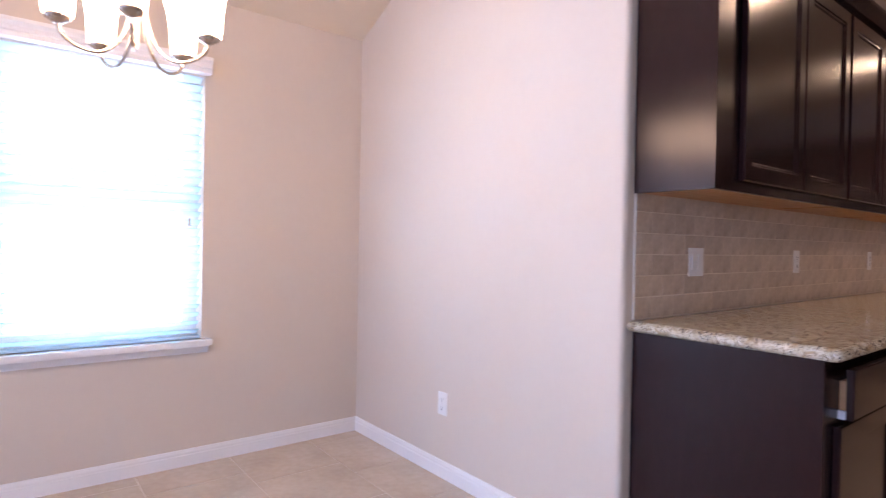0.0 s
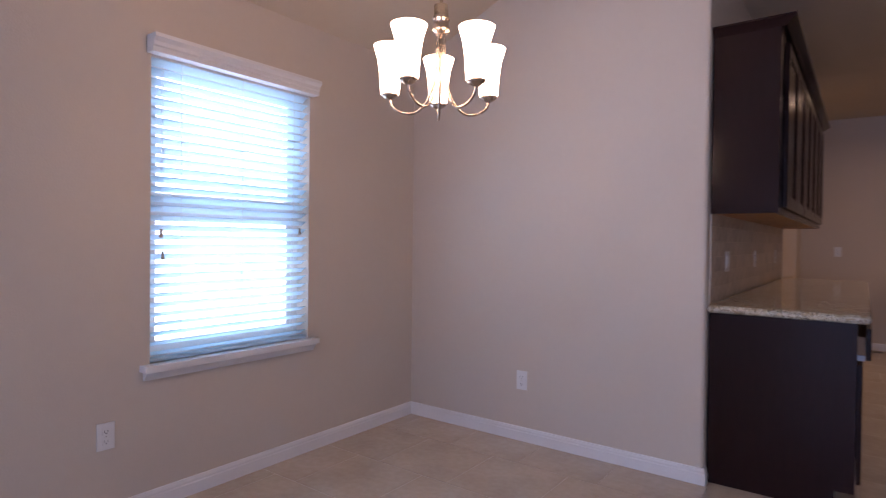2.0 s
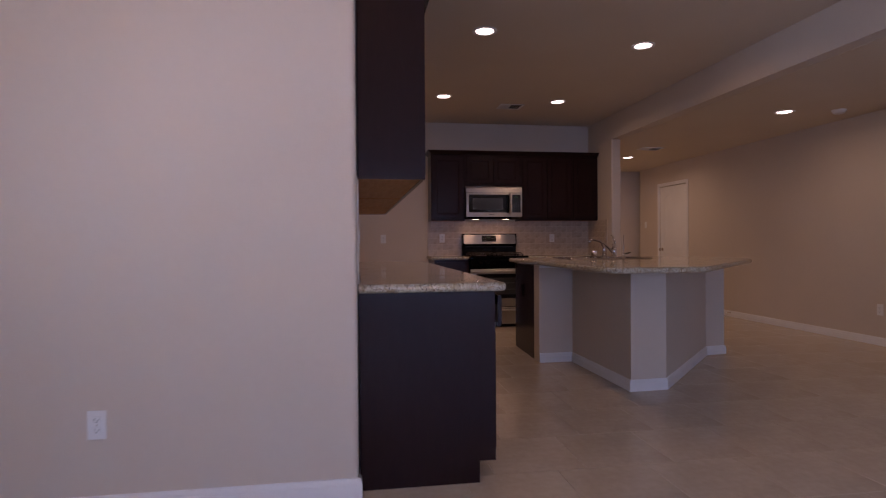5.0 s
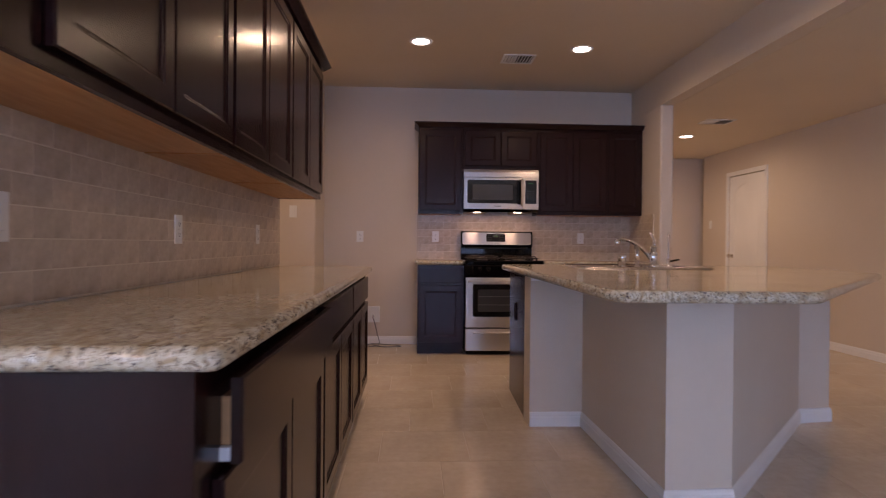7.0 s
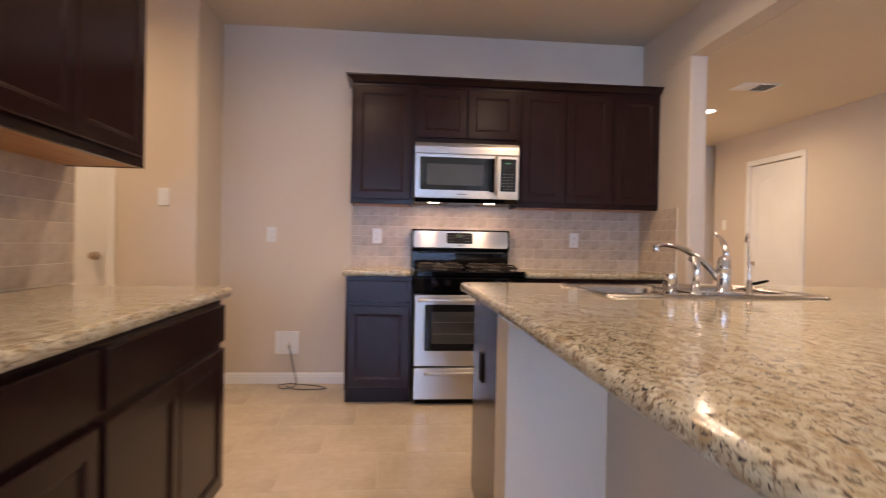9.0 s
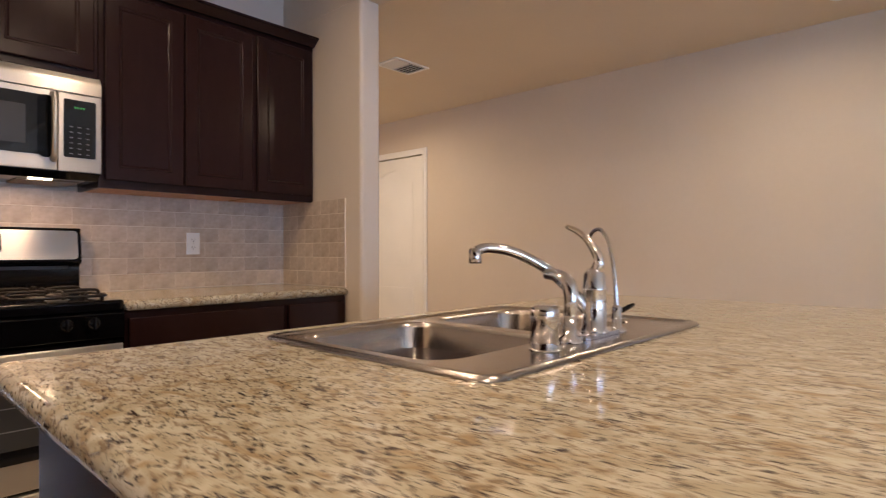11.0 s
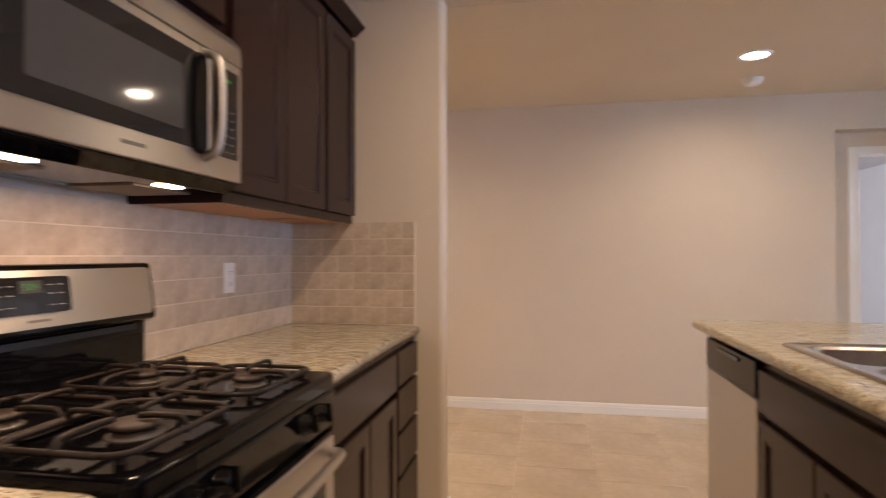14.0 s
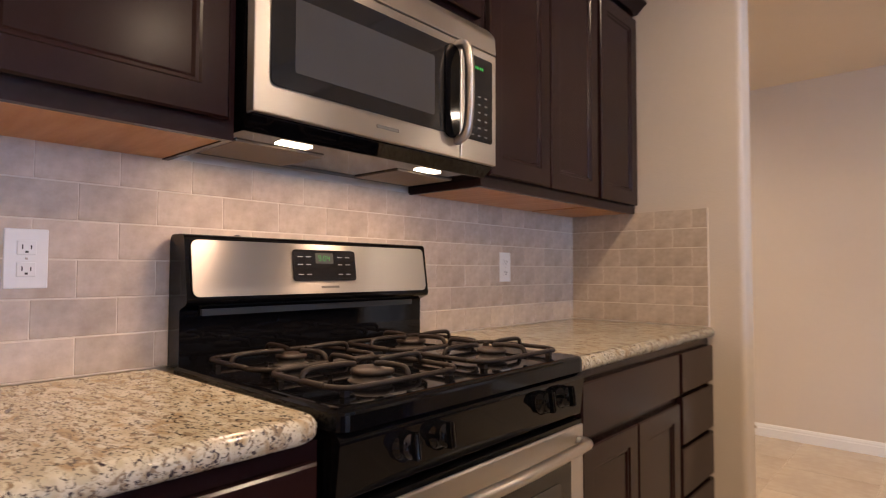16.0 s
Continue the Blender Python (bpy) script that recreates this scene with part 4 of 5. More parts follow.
def ring_loop(x0, x1, y0, y1, r, z, seg=5):
    return [(x, y, z) for x, y in rounded([(x0, y0), (x1, y0), (x1, y1), (x0, y1)], r, seg)]


bm = bmesh.new()
outer = [[bm.verts.new(c) for c in ring_loop(SX0 + d, SX1 - d, SY0 + d, SY1 - d, 0.035, z)] for d, z in ((0.0, 0.915), (0.002, 0.921), (0.009, 0.924), (0.018, 0.921), (0.024, 0.919))]
for a, b in zip(outer, outer[1:]):
    for k in range(len(a)):
        bm.faces.new((a[k], a[(k + 1) % len(a)], b[(k + 1) % len(b)], b[k])).smooth = True
fill = [bm.edges.get((outer[-1][k], outer[-1][(k + 1) % len(outer[-1])])) for k in range(len(outer[-1]))]
bowl_rings = []
for x0, x1 in bowls:
    rings = [[bm.verts.new(c) for c in ring_loop(x0 + d, x1 - d, BY0 + d, BY1 - d, max(0.075 - d * 0.3, 0.03), z, 7)] for d, z in ((0.0, 0.919), (0.004, 0.916), (0.008, 0.906), (0.014, 0.80), (0.022, 0.755), (0.045, 0.738), (0.11, 0.734))]
    for a, b in zip(rings, rings[1:]):
        for k in range(len(a)):
            bm.faces.new((a[k], a[(k + 1) % len(a)], b[(k + 1) % len(b)], b[k])).smooth = True
    bm.faces.new(rings[-1]).smooth = True
    fill += [bm.edges.get((rings[0][k], rings[0][(k + 1) % len(rings[0])])) for k in range(len(rings[0]))]
bmesh.ops.triangle_fill(bm, use_beauty=True, use_dissolve=False, edges=fill)
bmesh.ops.recalc_face_normals(bm, faces=bm.faces[:])
part("basin", bm, SINKSTEEL, sink)
for x0, x1 in bowls:
    c = ((x0 + x1) / 2, (BY0 + BY1) / 2, 0.735)
    dr = part("drain", lathe([(0.0, 0.001), (0.022, 0.001), (0.026, 0.003), (0.042, 0.0045), (0.046, 0.0)], 24, c), CHROME, sink, "chrome drain")
    part("strainer", lathe([(0.0, 0.006), (0.018, 0.004), (0.020, 0.001)], 16, c), SLOT, dr)

fa = thing("kitchen_faucet", (2.53, 2.78, 0.92), "chrome single-lever kitchen faucet with a low arched spout", "faucet")
part("base_plate", moved(prism(rounded([(2.45, 2.755), (2.61, 2.755), (2.61, 2.81), (2.45, 2.81)], 0.024), 0.9195, 0.928), Matrix.Identity(4)), CHROME, fa)
part("body", lathe([(0.030, 0.0), (0.030, 0.006), (0.025, 0.010), (0.025, 0.085), (0.026, 0.088), (0.026, 0.092), (0.024, 0.096), (0.022, 0.120), (0.014, 0.132), (0.0, 0.134)], 28, (2.53, 2.782, 0.926)), CHROME, fa)
sp = part("spout", tube([(2.528, 2.785, 0.955), (2.502, 2.812, 1.005), (2.464, 2.852, 1.055), (2.416, 2.900, 1.091), (2.374, 2.937, 1.101), (2.354, 2.952, 1.095)], [0.013, 0.0125, 0.0115, 0.011, 0.0105, 0.0105], 14, 6), CHROME, fa)
part("aerator", lathe([(0.0, 0.0), (0.012, 0.0), (0.0135, 0.003), (0.0135, 0.028), (0.010, 0.032), (0, 0.032)], 18, (2.352, 2.954, 1.069)), CHROME, sp)
part("lever", tube([(2.53, 2.780, 1.045), (2.531, 2.772, 1.075), (2.531, 2.790, 1.108), (2.530, 2.815, 1.132), (2.529, 2.845, 1.146)], [0.014, 0.012, 0.009, 0.007, 0.005], 12, 5), CHROME, fa)
sy = thing("side_sprayer", (2.395, 2.775, 0.92), "chrome side sprayer with a bent head beside the faucet", "sprayer")
part("holder", lathe([(0.024, 0.0), (0.022, 0.008), (0.014, 0.014), (0.013, 0.05), (0.0, 0.05)], 20, (2.395, 2.775, 0.9195)), CHROME, sy)
part("head", tube([(2.395, 2.775, 0.965), (2.395, 2.772, 1.000), (2.398, 2.780, 1.030), (2.402, 2.805, 1.046), (2.405, 2.835, 1.048)], [0.012, 0.0135, 0.015, 0.0135, 0.010], 12, 5), CHROME, sy)
ag = thing("air_gap", (2.245, 2.765, 0.92), "chrome cylindrical dishwasher air gap on the sink deck", "air gap")
part("cap", lathe([(0.0, 0.078), (0.021, 0.078), (0.0245, 0.075), (0.0255, 0.068), (0.0255, 0.003), (0.0, 0.003)], 24, (2.245, 2.765, 0.9195)), CHROME, ag)
part("flange", lathe([(0.0, 0.003), (0.0275, 0.003), (0.029, 0.0)], 24, (2.245, 2.765, 0.9195)), CHROME, ag)
ft = thing("filter_tap", (2.665, 2.78, 0.92), "slim chrome filtered-water tap with a black lever", "tap")
part("base", lathe([(0.022, 0.0), (0.020, 0.006), (0.011, 0.010), (0.011, 0.050), (0.008, 0.056), (0.0, 0.056)], 18, (2.665, 2.78, 0.9195)), CHROME, ft)
part("neck", tube([(2.665, 2.78, 0.97), (2.667, 2.785, 1.03), (2.671, 2.794, 1.08), (2.679, 2.810, 1.122), (2.691, 2.833, 1.143), (2.704, 2.858, 1.138), (2.712, 2.874, 1.118)], [0.005, 0.005, 0.0048, 0.0048, 0.0048, 0.0048, 0.0055], 10, 6), CHROME, ft)
part("lever", tube([(2.672, 2.78, 0.960), (2.69, 2.778, 0.962), (2.715, 2.775, 0.968), (2.735, 2.773, 0.972)], [0.005, 0.006, 0.0055, 0.004], 8, 4), BLACK, ft, "black lever")

for o, sx in ((sink, 0.0), (fa, -0.020), (sy, 0.004), (ag, 0.050), (ft, -0.057)):
    o.location.x += sx
    o.location.z += 0.014

# ---- range ----
RX0, RX1 = 1.452, 2.222
rg = thing("gas_range", (1.837, 4.95, 0), "freestanding gas range in stainless steel and black enamel", "range")
part("body", box(RX0, RX1, 4.665, N - 0.03, 0.03, 0.885), BLACK, rg)
ctop = prism(rounded([(RX0 - 0.002, 4.625), (RX1 + 0.002, 4.625), (RX1 + 0.002, 5.215), (RX0 - 0.002, 5.215)], [0.03, 0.03, 0.0, 0.0]), 0.885, 0.922)
bmesh.ops.bevel(ctop, geom=[e for e in ctop.edges if abs(e.verts[0].co.z - e.verts[1].co.z) < 1e-6 and e.verts[0].co.z > 0.92], offset=0.012, segments=4, profile=0.5, affect="EDGES", clamp_overlap=True)
part("cooktop", ctop, BLACK, rg, "black enamel cooktop")


def side_profile(pts, x0, x1, r):
    """An outline of (y, z) points drawn along x."""
    bm = prism(rounded(pts, r, 4), x0, x1)
    bm.transform(Matrix(((0, 0, 1, 0), (1, 0, 0, 0), (0, 1, 0, 0), (0, 0, 0, 1))))
    bmesh.ops.recalc_face_normals(bm, faces=bm.faces[:])
    return bm


bg = part("backguard", side_profile([(5.205, 0.915), (5.205, 1.045), (5.168, 1.060), (5.190, 1.215), (5.262, 1.215), (5.262, 0.915)], RX0 + 0.004, RX1 - 0.004, [0, 0.006, 0.012, 0.014, 0.02, 0]), BLACK, rg, "black enamel backguard")


def on_guard(u0, u1, v0, v1, t0, t1, r=0.012):
    """A plate on the sloping guard: u along x, v up its slope."""
    bm = prism(rounded([(u0, v0), (u1, v0), (u1, v1), (u0, v1)], r, 5), t0, t1)
    bm.transform(Matrix.Translation((0, 5.1675, 1.060)) @ Matrix.Rotation(radians(90 - 8.1), 4, "X"))
    bmesh.ops.recalc_face_normals(bm, faces=bm.faces[:])
    return bm


part("guard_panel", on_guard(RX0 + 0.016, RX1 - 0.018, 0.014, 0.143, 0.001, 0.005, 0.018), STEEL, bg, "brushed steel panel")
dp = part("display", on_guard(1.724, 1.925, 0.046, 0.128, 0.0045, 0.008, 0.01), BLACKGLASS, bg, "black glass clock and buttons")
SEGMENTS = {"a": (0.0008, 0.0068, 0.0128, 0.0140), "b": (0.0066, 0.0078, 0.0074, 0.0130), "c": (0.0066, 0.0078, 0.0010, 0.0066), "d": (0.0008, 0.0068, 0.0, 0.0012),
            "e": (-0.0002, 0.0010, 0.0010, 0.0066), "f": (-0.0002, 0.0010, 0.0074, 0.0130), "g": (0.0008, 0.0068, 0.0064, 0.0076)}
part("clock_window", on_guard(1.793, 1.850, 0.092, 0.120, 0.0078, 0.0082, 0.002), SLOT, dp)
# the clock shows 9:04
for u, lit in ((1.803, "abcdfg"), (1.818, "abcdef"), (1.830, "bcfg")):
    bm = bmesh.new()
    for c in lit:
        a, b, v0, v1 = SEGMENTS[c]
        join(bm, on_guard(u + a, u + b, 0.099 + v0, 0.099 + v1, 0.0082, 0.0086, 0.0003))
    part("clock_digit", bm, GREEN, dp, "green lit clock digit")
colon = on_guard(1.8135, 1.8148, 0.103, 0.1043, 0.0082, 0.0086, 0.0003)
join(colon, on_guard(1.8135, 1.8148, 0.1085, 0.1098, 0.0082, 0.0086, 0.0003))
part("clock_colon", colon, GREEN, dp)
for u in (1.738, 1.763, 1.864, 1.890):
    for v in (0.062, 0.088, 0.108):
        part("button_mark", on_guard(u, u + 0.015, v, v + 0.0025, 0.0078, 0.0084, 0.0005), MARK, dp)
part("badge", on_guard(1.808, 1.866, 0.027, 0.033, 0.0045, 0.0058, 0.0005), BADGE, bg)
part("clip", lathe([(0.0, 0.006), (0.008, 0.004), (0.010, 0.0)], 12, (1.60, 5.225, 1.214)), CAP, bg)
part("vent_slot", box(RX0 + 0.05, RX1 - 0.05, 5.196, 5.2065, 1.030, 1.045), SLOT, bg)
for bx, by, br in ((1.645, 4.775, 0.042), (2.030, 4.775, 0.036), (1.645, 5.055, 0.034), (2.030, 5.055, 0.040)):
    b = part("burner", lathe([(0.0, 0.0), (br + 0.006, 0.0), (br + 0.004, 0.003), (br - 0.004, 0.005), (br - 0.004, 0.014), (0.0, 0.014)], 24, (bx, by, 0.921)), ALU, rg, "aluminium burner")
    part("burner_cap", lathe([(0.0, 0.026), (br - 0.005, 0.026), (br + 0.001, 0.022), (br + 0.001, 0.015), (0.0, 0.015)], 24, (bx, by, 0.921)), CAP, b, "brown-black burner cap")
for gx0, gx1 in ((1.495, 1.800), (1.875, 2.180)):
    bm = bmesh.new()
    zt, r = 0.957, 0.0058
    mx = (gx0 + gx1) / 2
    y0, y1, ym = 4.675, 5.165, 4.92
    for ya, yb in ((y0, ym - 0.006), (ym + 0.006, y1)):
        yc = (ya + yb) / 2
        # rounded outer frame, then four fingers that rise and reach in
        fr = rounded([(gx0, ya), (gx1, ya), (gx1, yb), (gx0, yb)], 0.05, 4)
        join(bm, tube([(x, y, 0.938) for x, y in fr] + [(*fr[0], 0.938)], r, 6, 2))
        for sx, sy in ((-1, 0), (1, 0), (0, -1), (0, 1)):
            ex, ey = (gx0 if sx < 0 else gx1 if sx else mx), (ya if sy < 0 else yb if sy else yc)
            join(bm, tube([(ex, ey, 0.930), (ex - sx * 0.006, ey - sy * 0.006, 0.952), (ex - sx * 0.03, ey - sy * 0.022, zt), (mx + sx * 0.065, yc + sy * 0.055, zt), (mx + sx * 0.030, yc + sy * 0.026, zt - 0.003)], r, 6, 3))
        for cx in (gx0 + 0.02, gx1 - 0.02):
            for cy in (ya + 0.02, yb - 0.02):
                box(cx - 0.006, cx + 0.006, cy - 0.006, cy + 0.006, 0.922, 0.938, bm=bm)
    part("grate", bm, IRON, rg, "black cast-iron pan grate")
cpan = part("control_panel", side_profile([(4.640, 0.885), (4.628, 0.870), (4.640, 0.775), (4.668, 0.765), (4.668, 0.885)], RX0 + 0.002, RX1 - 0.002, [0, 0.01, 0.006, 0, 0]), BLACK, rg, "sloping black control panel")
for kx in (1.590, 1.678, 2.022, 2.110):
    m = Matrix.Translation((kx, 4.632, 0.838)) @ Matrix.Rotation(radians(90 - 7), 4, "X")
    kn = part("knob", moved(lathe([(0.0, 0.0), (0.028, 0.0), (0.028, 0.004), (0.0245, 0.007), (0.0225, 0.022), (0.0205, 0.027), (0.014, 0.030), (0.0, 0.030)], 24), m), BLACK, cpan, "black control knob")
    part("knob_grip", moved(box(-0.0055, 0.0055, -0.0235, 0.0235, 0.008, 0.040, 0.004), m), BLACK, cpan)
    part("knob_mark", moved(boxes((-0.0008, 0.0008, 0.027, 0.034, 0.0, 0.0012), (-0.044, -0.030, 0.018, 0.0195, 0.0, 0.0012), (-0.044, -0.030, 0.030, 0.0315, 0.0, 0.0012), (-0.044, -0.0425, 0.0195, 0.030, 0, 0.0012), (-0.0315, -0.030, 0.0195, 0.030, 0, 0.0012)), m), MARK, cpan)
od = part("oven_door", box(RX0 + 0.006, RX1 - 0.006, 4.628, 4.664, 0.270, 0.755, 0.006), STEEL, rg, "stainless oven door")
part("door_top_vent", box(RX0 + 0.01, RX1 - 0.01, 4.632, 4.66, 0.7545, 0.766), BLACK, od)
wf = prism(rounded([(RX0 + 0.075, 0.375), (RX1 - 0.075, 0.375), (RX1 - 0.075, 0.690), (RX0 + 0.075, 0.690)], 0.018), 0, 0.003)
part("window_frame", moved(wf, Matrix.Translation((0, 4.628, 0)) @ Matrix.Rotation(radians(90), 4, "X")), BLACKGLASS, od, "black glass oven window")
ow = prism(rounded([(RX0 + 0.125, 0.425), (RX1 - 0.125, 0.425), (RX1 - 0.125, 0.640), (RX0 + 0.125, 0.640)], 0.012), 0, 0.002)
part("window_pane", moved(ow, Matrix.Translation((0, 4.6248, 0)) @ Matrix.Rotation(radians(90), 4, "X")), SCREEN, od)
for rz in (0.49, 0.57):
    part("oven_rack", box(RX0 + 0.13, RX1 - 0.13, 4.6215, 4.6226, rz, rz + 0.003), MARK, od)
part("handle", tube([(RX0 + 0.035, 4.628, 0.715), (RX0 + 0.045, 4.600, 0.719), (RX0 + 0.10, 4.585, 0.722), (1.837, 4.572, 0.724), (RX1 - 0.10, 4.585, 0.722), (RX1 - 0.045, 4.600, 0.719), (RX1 - 0.035, 4.628, 0.715)], [0.012, 0.013, 0.0135, 0.0135, 0.0135, 0.013, 0.012], 12, 5), STEEL, od, "curved stainless handle")
dd = part("storage_drawer", box(RX0 + 0.006, RX1 - 0.006, 4.630, 4.664, 0.045, 0.258, 0.006), STEEL, rg, "stainless storage drawer")
part("drawer_grip", tube([(RX0 + 0.09, 4.630, 0.215), (RX0 + 0.12, 4.616, 0.222), (1.837, 4.612, 0.224), (RX1 - 0.12, 4.616, 0.222), (RX1 - 0.09, 4.630, 0.215)], 0.010, 10, 5, 1.0), STEEL, dd)
part("kick", box(RX0 + 0.02, RX1 - 0.02, 4.70, 4.72, 0.0, 0.045), BLACK, rg)

# ---- microwave over the range ----
MX0, MX1, MZ0, MZ1, MF = 1.457, 2.221, 1.432, 1.843, 4.905
mw = thing("microwave", (1.84, 5.08, MZ0), "over-the-range stainless microwave with lit underside lamps", "microwave")
part("body", box(MX0 + 0.003, MX1 - 0.003, MF + 0.028, N - 0.004, MZ0 + 0.012, MZ1), BLACK, mw)


def on_face(x0, x1, z0, z1, t, r=0.01, y=None):
    bm = prism(rounded([(x0, z0), (x1, z0), (x1, z1), (x0, z1)], r, 4), 0, t)
    bm.transform(Matrix.Translation((0, MF if y is None else y, 0)) @ Matrix.Rotation(radians(90), 4, "X"))
    return bm


part("top_grille", side_profile([(MF, MZ1 - 0.084), (MF + 0.004, MZ1 - 0.030), (MF + 0.030, MZ1), (MF + 0.05, MZ1), (MF + 0.05, MZ1 - 0.084)], MX0, MX1, [0.002, 0.03, 0.01, 0, 0]), STEEL, mw, "curved stainless top grille")
dx = MX1 - 0.160
md = part("door", box(MX0, dx, MF, MF + 0.028, MZ0 + 0.004, MZ1 - 0.088, 0.003), STEEL, mw, "stainless microwave door")
part("window_frame", on_face(MX0 + 0.035, dx - 0.012, MZ0 + 0.062, MZ1 - 0.112, 0.003, 0.016), BLACKGLASS, md, "black glass door window")
part("window_screen", on_face(MX0 + 0.088, dx - 0.105, MZ0 + 0.098, MZ1 - 0.160, 0.001, 0.006, MF - 0.003), SCREEN, md)
part("handle_backing", on_face(dx - 0.066, dx - 0.010, MZ0 + 0.052, MZ1 - 0.110, 0.007, 0.027), BLACK, md)
part("handle", tube([(dx - 0.014, MF + 0.002, MZ0 + 0.048), (dx - 0.016, MF - 0.032, MZ0 + 0.060), (dx - 0.018, MF - 0.046, MZ0 + 0.11), (dx - 0.018, MF - 0.049, MZ0 + 0.19), (dx - 0.018, MF - 0.046, MZ0 + 0.255), (dx - 0.016, MF - 0.032, MZ0 + 0.298), (dx - 0.014, MF + 0.002, MZ0 + 0.308)], 0.0125, 12, 5), STEEL, md, "curved stainless handle")
part("badge", on_face(1.765, 1.835, MZ0 + 0.030, MZ0 + 0.038, 0.0012, 0.0005), BADGE, md)
cpn = part("control_side", box(dx + 0.003, MX1, MF, MF + 0.028, MZ0 + 0.004, MZ1 - 0.088, 0.003), STEEL, mw)
kp = part("keypad", on_face(dx + 0.022, MX1 - 0.022, MZ0 + 0.062, MZ1 - 0.112, 0.003, 0.008), BLACKGLASS, cpn, "black keypad")
for i in range(4):
    part("clock_digit", on_face(dx + 0.060 + i * 0.009 + (0.003 if i > 1 else 0), dx + 0.065 + i * 0.009 + (0.003 if i > 1 else 0), MZ1 - 0.148, MZ1 - 0.140, 0.0008, 0.0005, MF - 0.003), GREEN, kp)
for i in range(3):
    for j in range(6):
        part("key_mark", on_face(dx + 0.042 + i * 0.030, dx + 0.054 + i * 0.030, MZ0 + 0.075 + j * 0.022, MZ0 + 0.079 + j * 0.022, 0.0006, 0.0003, MF - 0.003), BADGE, kp)
MB = MZ0 - 0.026
pan = part("bottom_plate", side_profile([(MF + 0.012, MZ0 + 0.012), (MF + 0.012, MZ0), (MF + 0.045, MB), (N - 0.03, MB), (N - 0.01, MZ0 + 0.012)], MX0 + 0.004, MX1 - 0.004, [0, 0.004, 0.01, 0.01, 0]), BLACK, mw, "black curved underside")
for lx in (1.60, 2.02):
    part("lamp_lens", box(lx - 0.038, lx + 0.038, 4.972, 5.000, MB - 0.003, MB + 0.001), HOODGLOW, pan, "glowing cooktop lamp")
for lx in (1.60, 2.06):
    part("filter", box(lx - 0.11, lx + 0.11, 5.03, 5.21, MB - 0.004, MB + 0.001), FILTER, pan, "metal grease filter")


# ---- tiles of the backsplash and of the floor ----
TW, THT, GAPW, GAPU = 0.1540, 0.0758, 0.0035, 0.0016


def tile_mesh(w, h, t, mat, name="tile", bev=0.002):
    """A flat tile in x 0..w, z 0..h, back at y = 0, with eased edges."""
    bm = bmesh.new()
    rings = [[bm.verts.new(c) for c in ((d, y, d), (w - d, y, d), (w - d, y, h - d), (d, y, h - d))] for d, y in ((0, 0), (0, -t + bev * 0.6), (bev, -t))]
    for a, b in zip(rings, rings[1:]):
        for k in range(4):
            bm.faces.new((a[k], a[(k + 1) % 4], b[(k + 1) % 4], b[k]))
    bm.faces.new(rings[-1])
    bmesh.ops.recalc_face_normals(bm, faces=bm.faces[:])
    return mesh(name, bm, mat)


shared = {}


def backsplash(name, at, face, length, height, label, shift=0.0):
    """A grout bed with running-bond tiles; at: its lower left corner seen from before it."""
    m = Matrix.Translation(at) @ FACE[face] if face != "x-" else Matrix.Translation(at) @ Matrix.Rotation(radians(-90), 4, "Z")
    bed = structure(name, moved(box(0, length, -0.0079, 0.0, 0, height), m), GROUT, label, "backsplash")
    rows = int(round(height / (THT + GAPW)))
    for j in range(rows):
        z = j * (THT + GAPW) + GAPW
        hh = min(THT, height - z)
        u = -((shift + (j % 2) * 0.5) % 1.0) * (TW + GAPU)
        while u < length - 0.004:
            a, b = max(u, 0.001), min(u + TW, length - 0.001)
            if b - a > 0.008:
                key = (round(b - a, 3), round(hh, 3))
                if key not in shared:
                    shared[key] = tile_mesh(key[0], key[1], 0.008, TILE, "tile", 0.0011)
                o = new("tile", shared[key])
                o.parent = bed
                o.matrix_local = m @ Matrix.Translation((a, 0.0006 * random.random() - 0.0012, z))
            u += TW + GAPU
    return bed


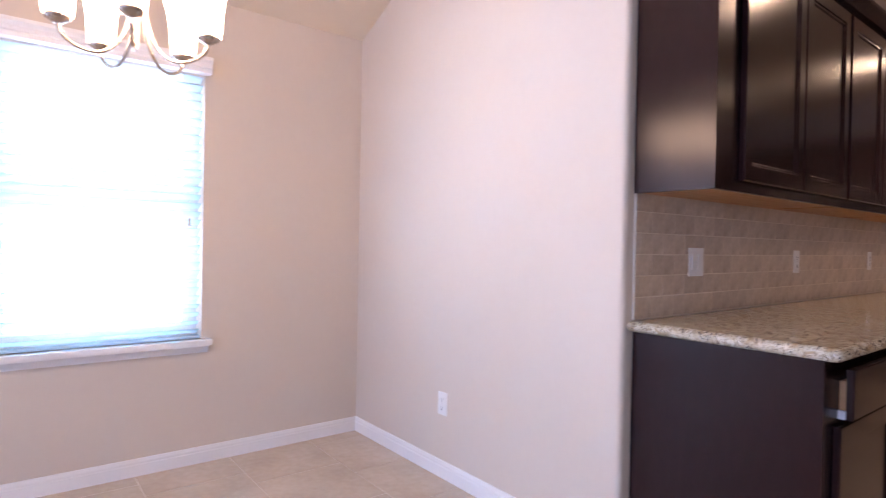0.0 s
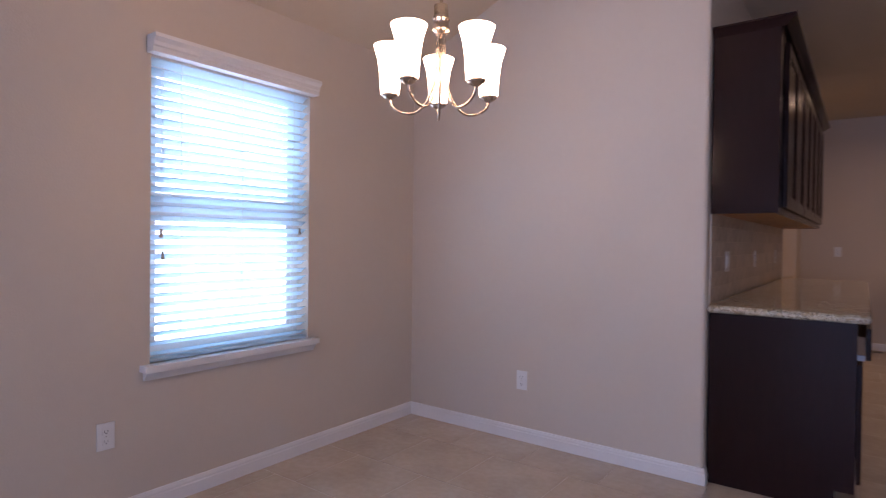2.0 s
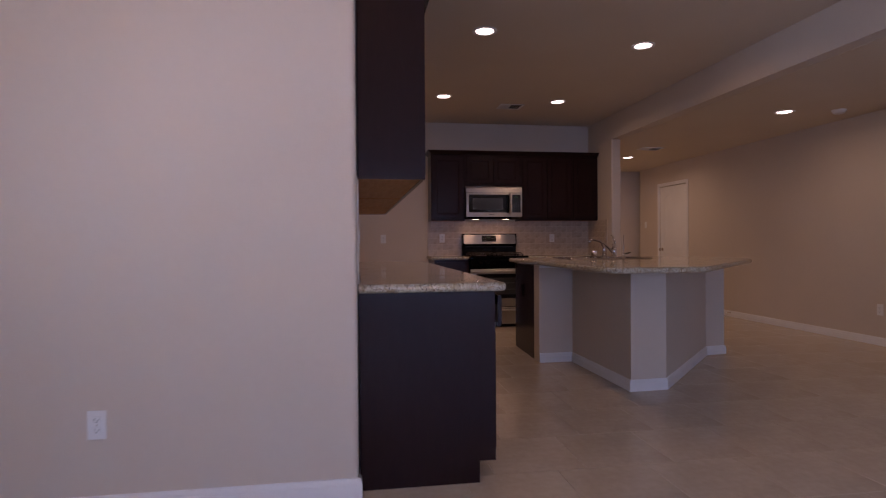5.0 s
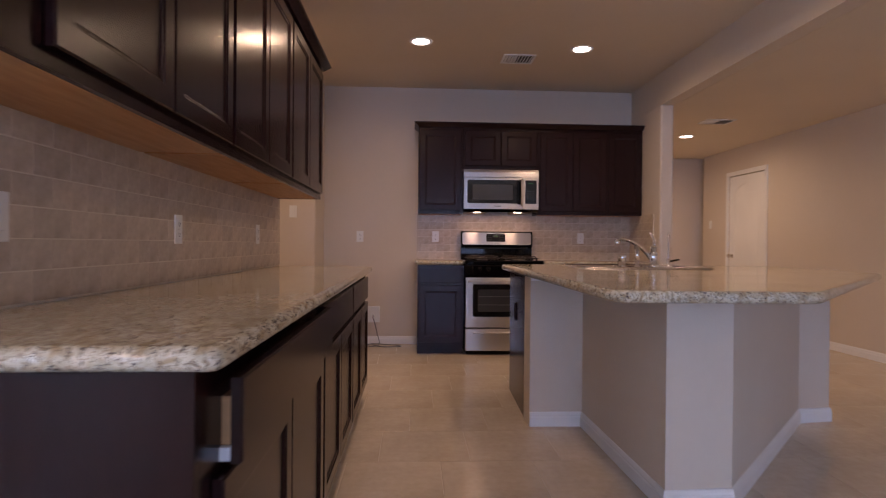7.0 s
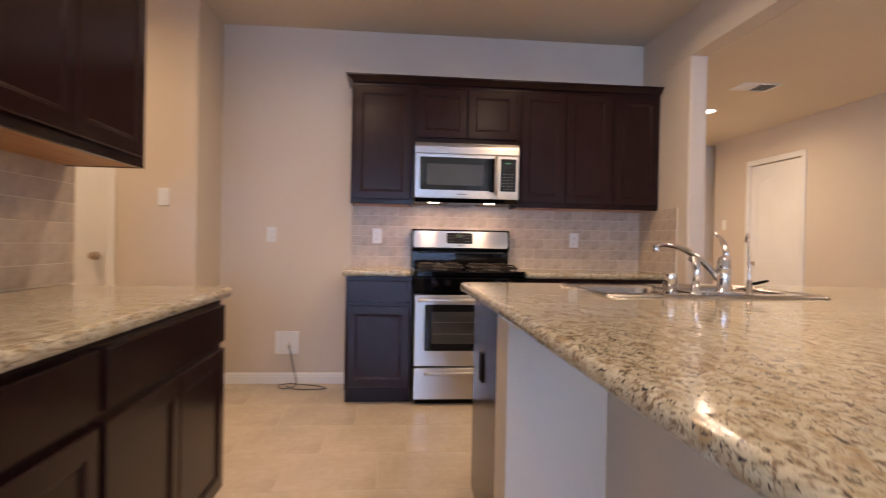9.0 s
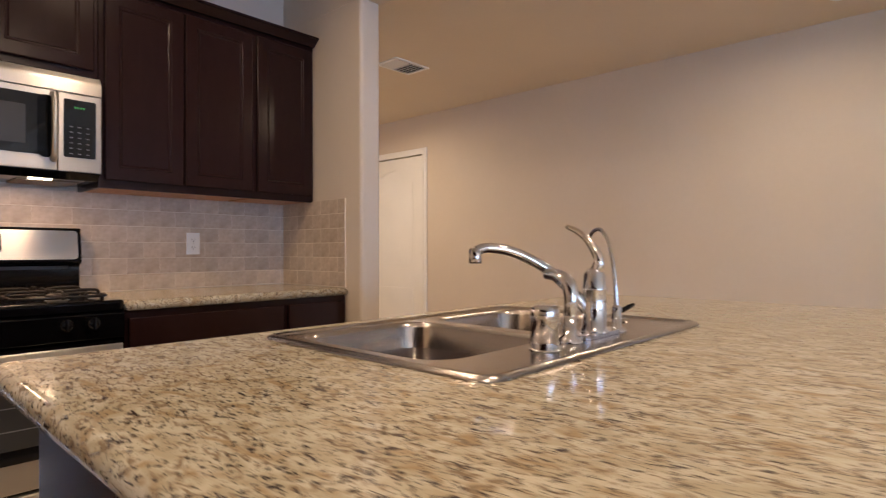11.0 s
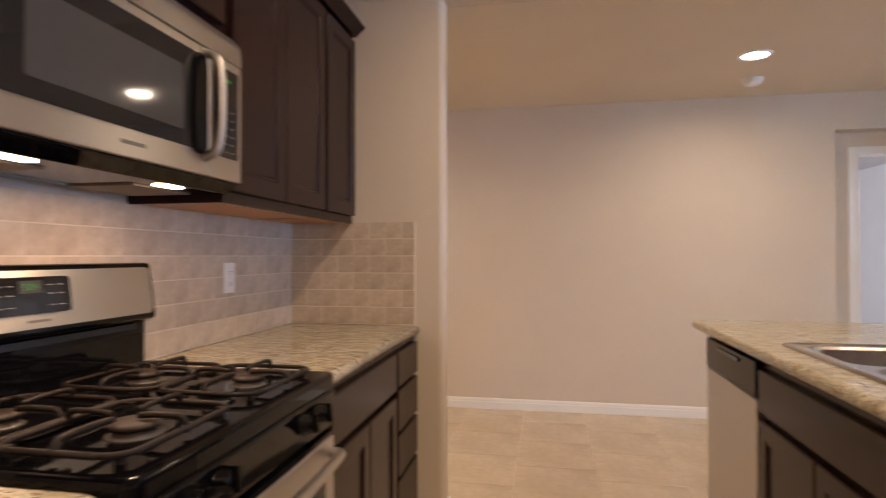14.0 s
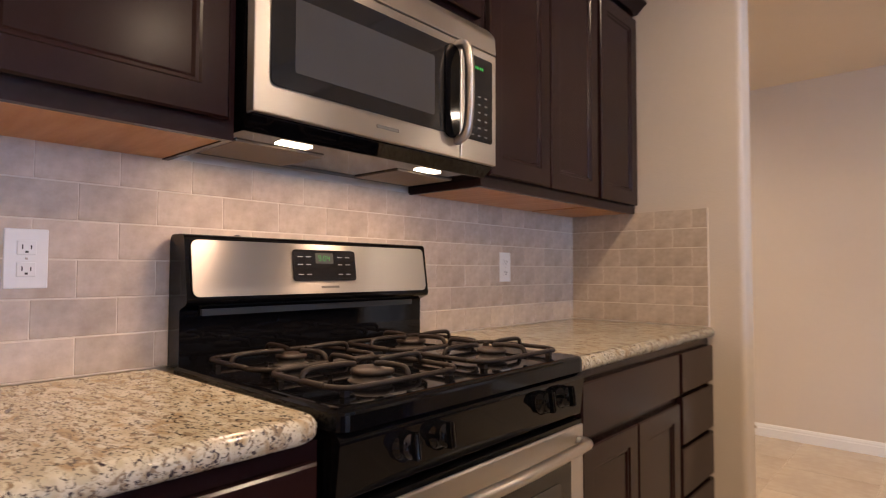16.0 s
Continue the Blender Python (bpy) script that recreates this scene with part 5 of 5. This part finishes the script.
backsplash("backsplash_left", (0.0, 0.056, 0.915), "x+", 3.180, 0.476, "tumbled beige travertine brick tiles behind the long worktop", 0.3)
backsplash("backsplash_range", (0.985, N, 0.915), "y-", 2.333, 0.476, "tumbled beige travertine brick tiles behind the range", 0.15)
backsplash("backsplash_return", (3.32, N - 0.009, 0.915), "x-", 0.605, 0.476, "tumbled beige travertine brick tiles on the short wall return", 0.0)

FT, FG = 0.4535, 0.0035
count = 0
far = []
fm = {}
pitch = FT + FG
j0 = int(math.floor((S - 0.13) / pitch))
for j in range(j0, int((8.5 - 0.13) / pitch) + 1):
    ya = 0.13 + j * pitch
    k = int(math.floor((W - 0.18) / pitch)) - 1
    while True:
        xa = 0.18 + k * pitch + (j % 3) * pitch / 3
        k += 1
        if xa > E_ - 0.01:
            break
        a, b, c, d = max(xa, W), min(xa + FT, E_), ya, min(ya + FT, 8.5)
        if b - a < 0.02 or d < S + 0.02:
            continue
        if -0.7 < ya < 6.6 and count < 300 and not (0.05 < a and b < 0.53 and 0.2 < c and d < 3.0):
            key = (round(b - a, 3), round(d - c, 3))
            if key not in fm:
                fm[key] = tile_mesh(key[0], key[1], 0.006, FLOORTILE, "floor_tile", 0.0015)
            o = new("tile", fm[key])
            o.parent = floor
            o.matrix_local = Matrix.Translation((a, c, -0.0055 + 0.0003 * random.random())) @ Matrix.Rotation(radians(-90), 4, "X")
            count += 1
        else:
            far.append((a, b, c, d))
verts, faces = [], []
for a, b, c, d in far:
    i = len(verts)
    verts += [(a, c, -0.006), (b, c, -0.006), (b, d, -0.006), (a, d, -0.006), (a + 0.0015, c + 0.0015, 0), (b - 0.0015, c + 0.0015, 0), (b - 0.0015, d - 0.0015, 0), (a + 0.0015, d - 0.0015, 0)]
    faces += [(i + 4, i + 5, i + 6, i + 7), (i, i + 1, i + 5, i + 4), (i + 1, i + 2, i + 6, i + 5), (i + 2, i + 3, i + 7, i + 6), (i + 3, i, i + 4, i + 7)]
me = bpy.data.meshes.new("floor_tiles")
me.from_pydata(verts, [], faces)
me.materials.append(FLOORTILE)
rest = new("floor_tiles", me)
rest.parent = floor
tagged(rest, "more of the same stone-look floor tiles", kind="stuff")
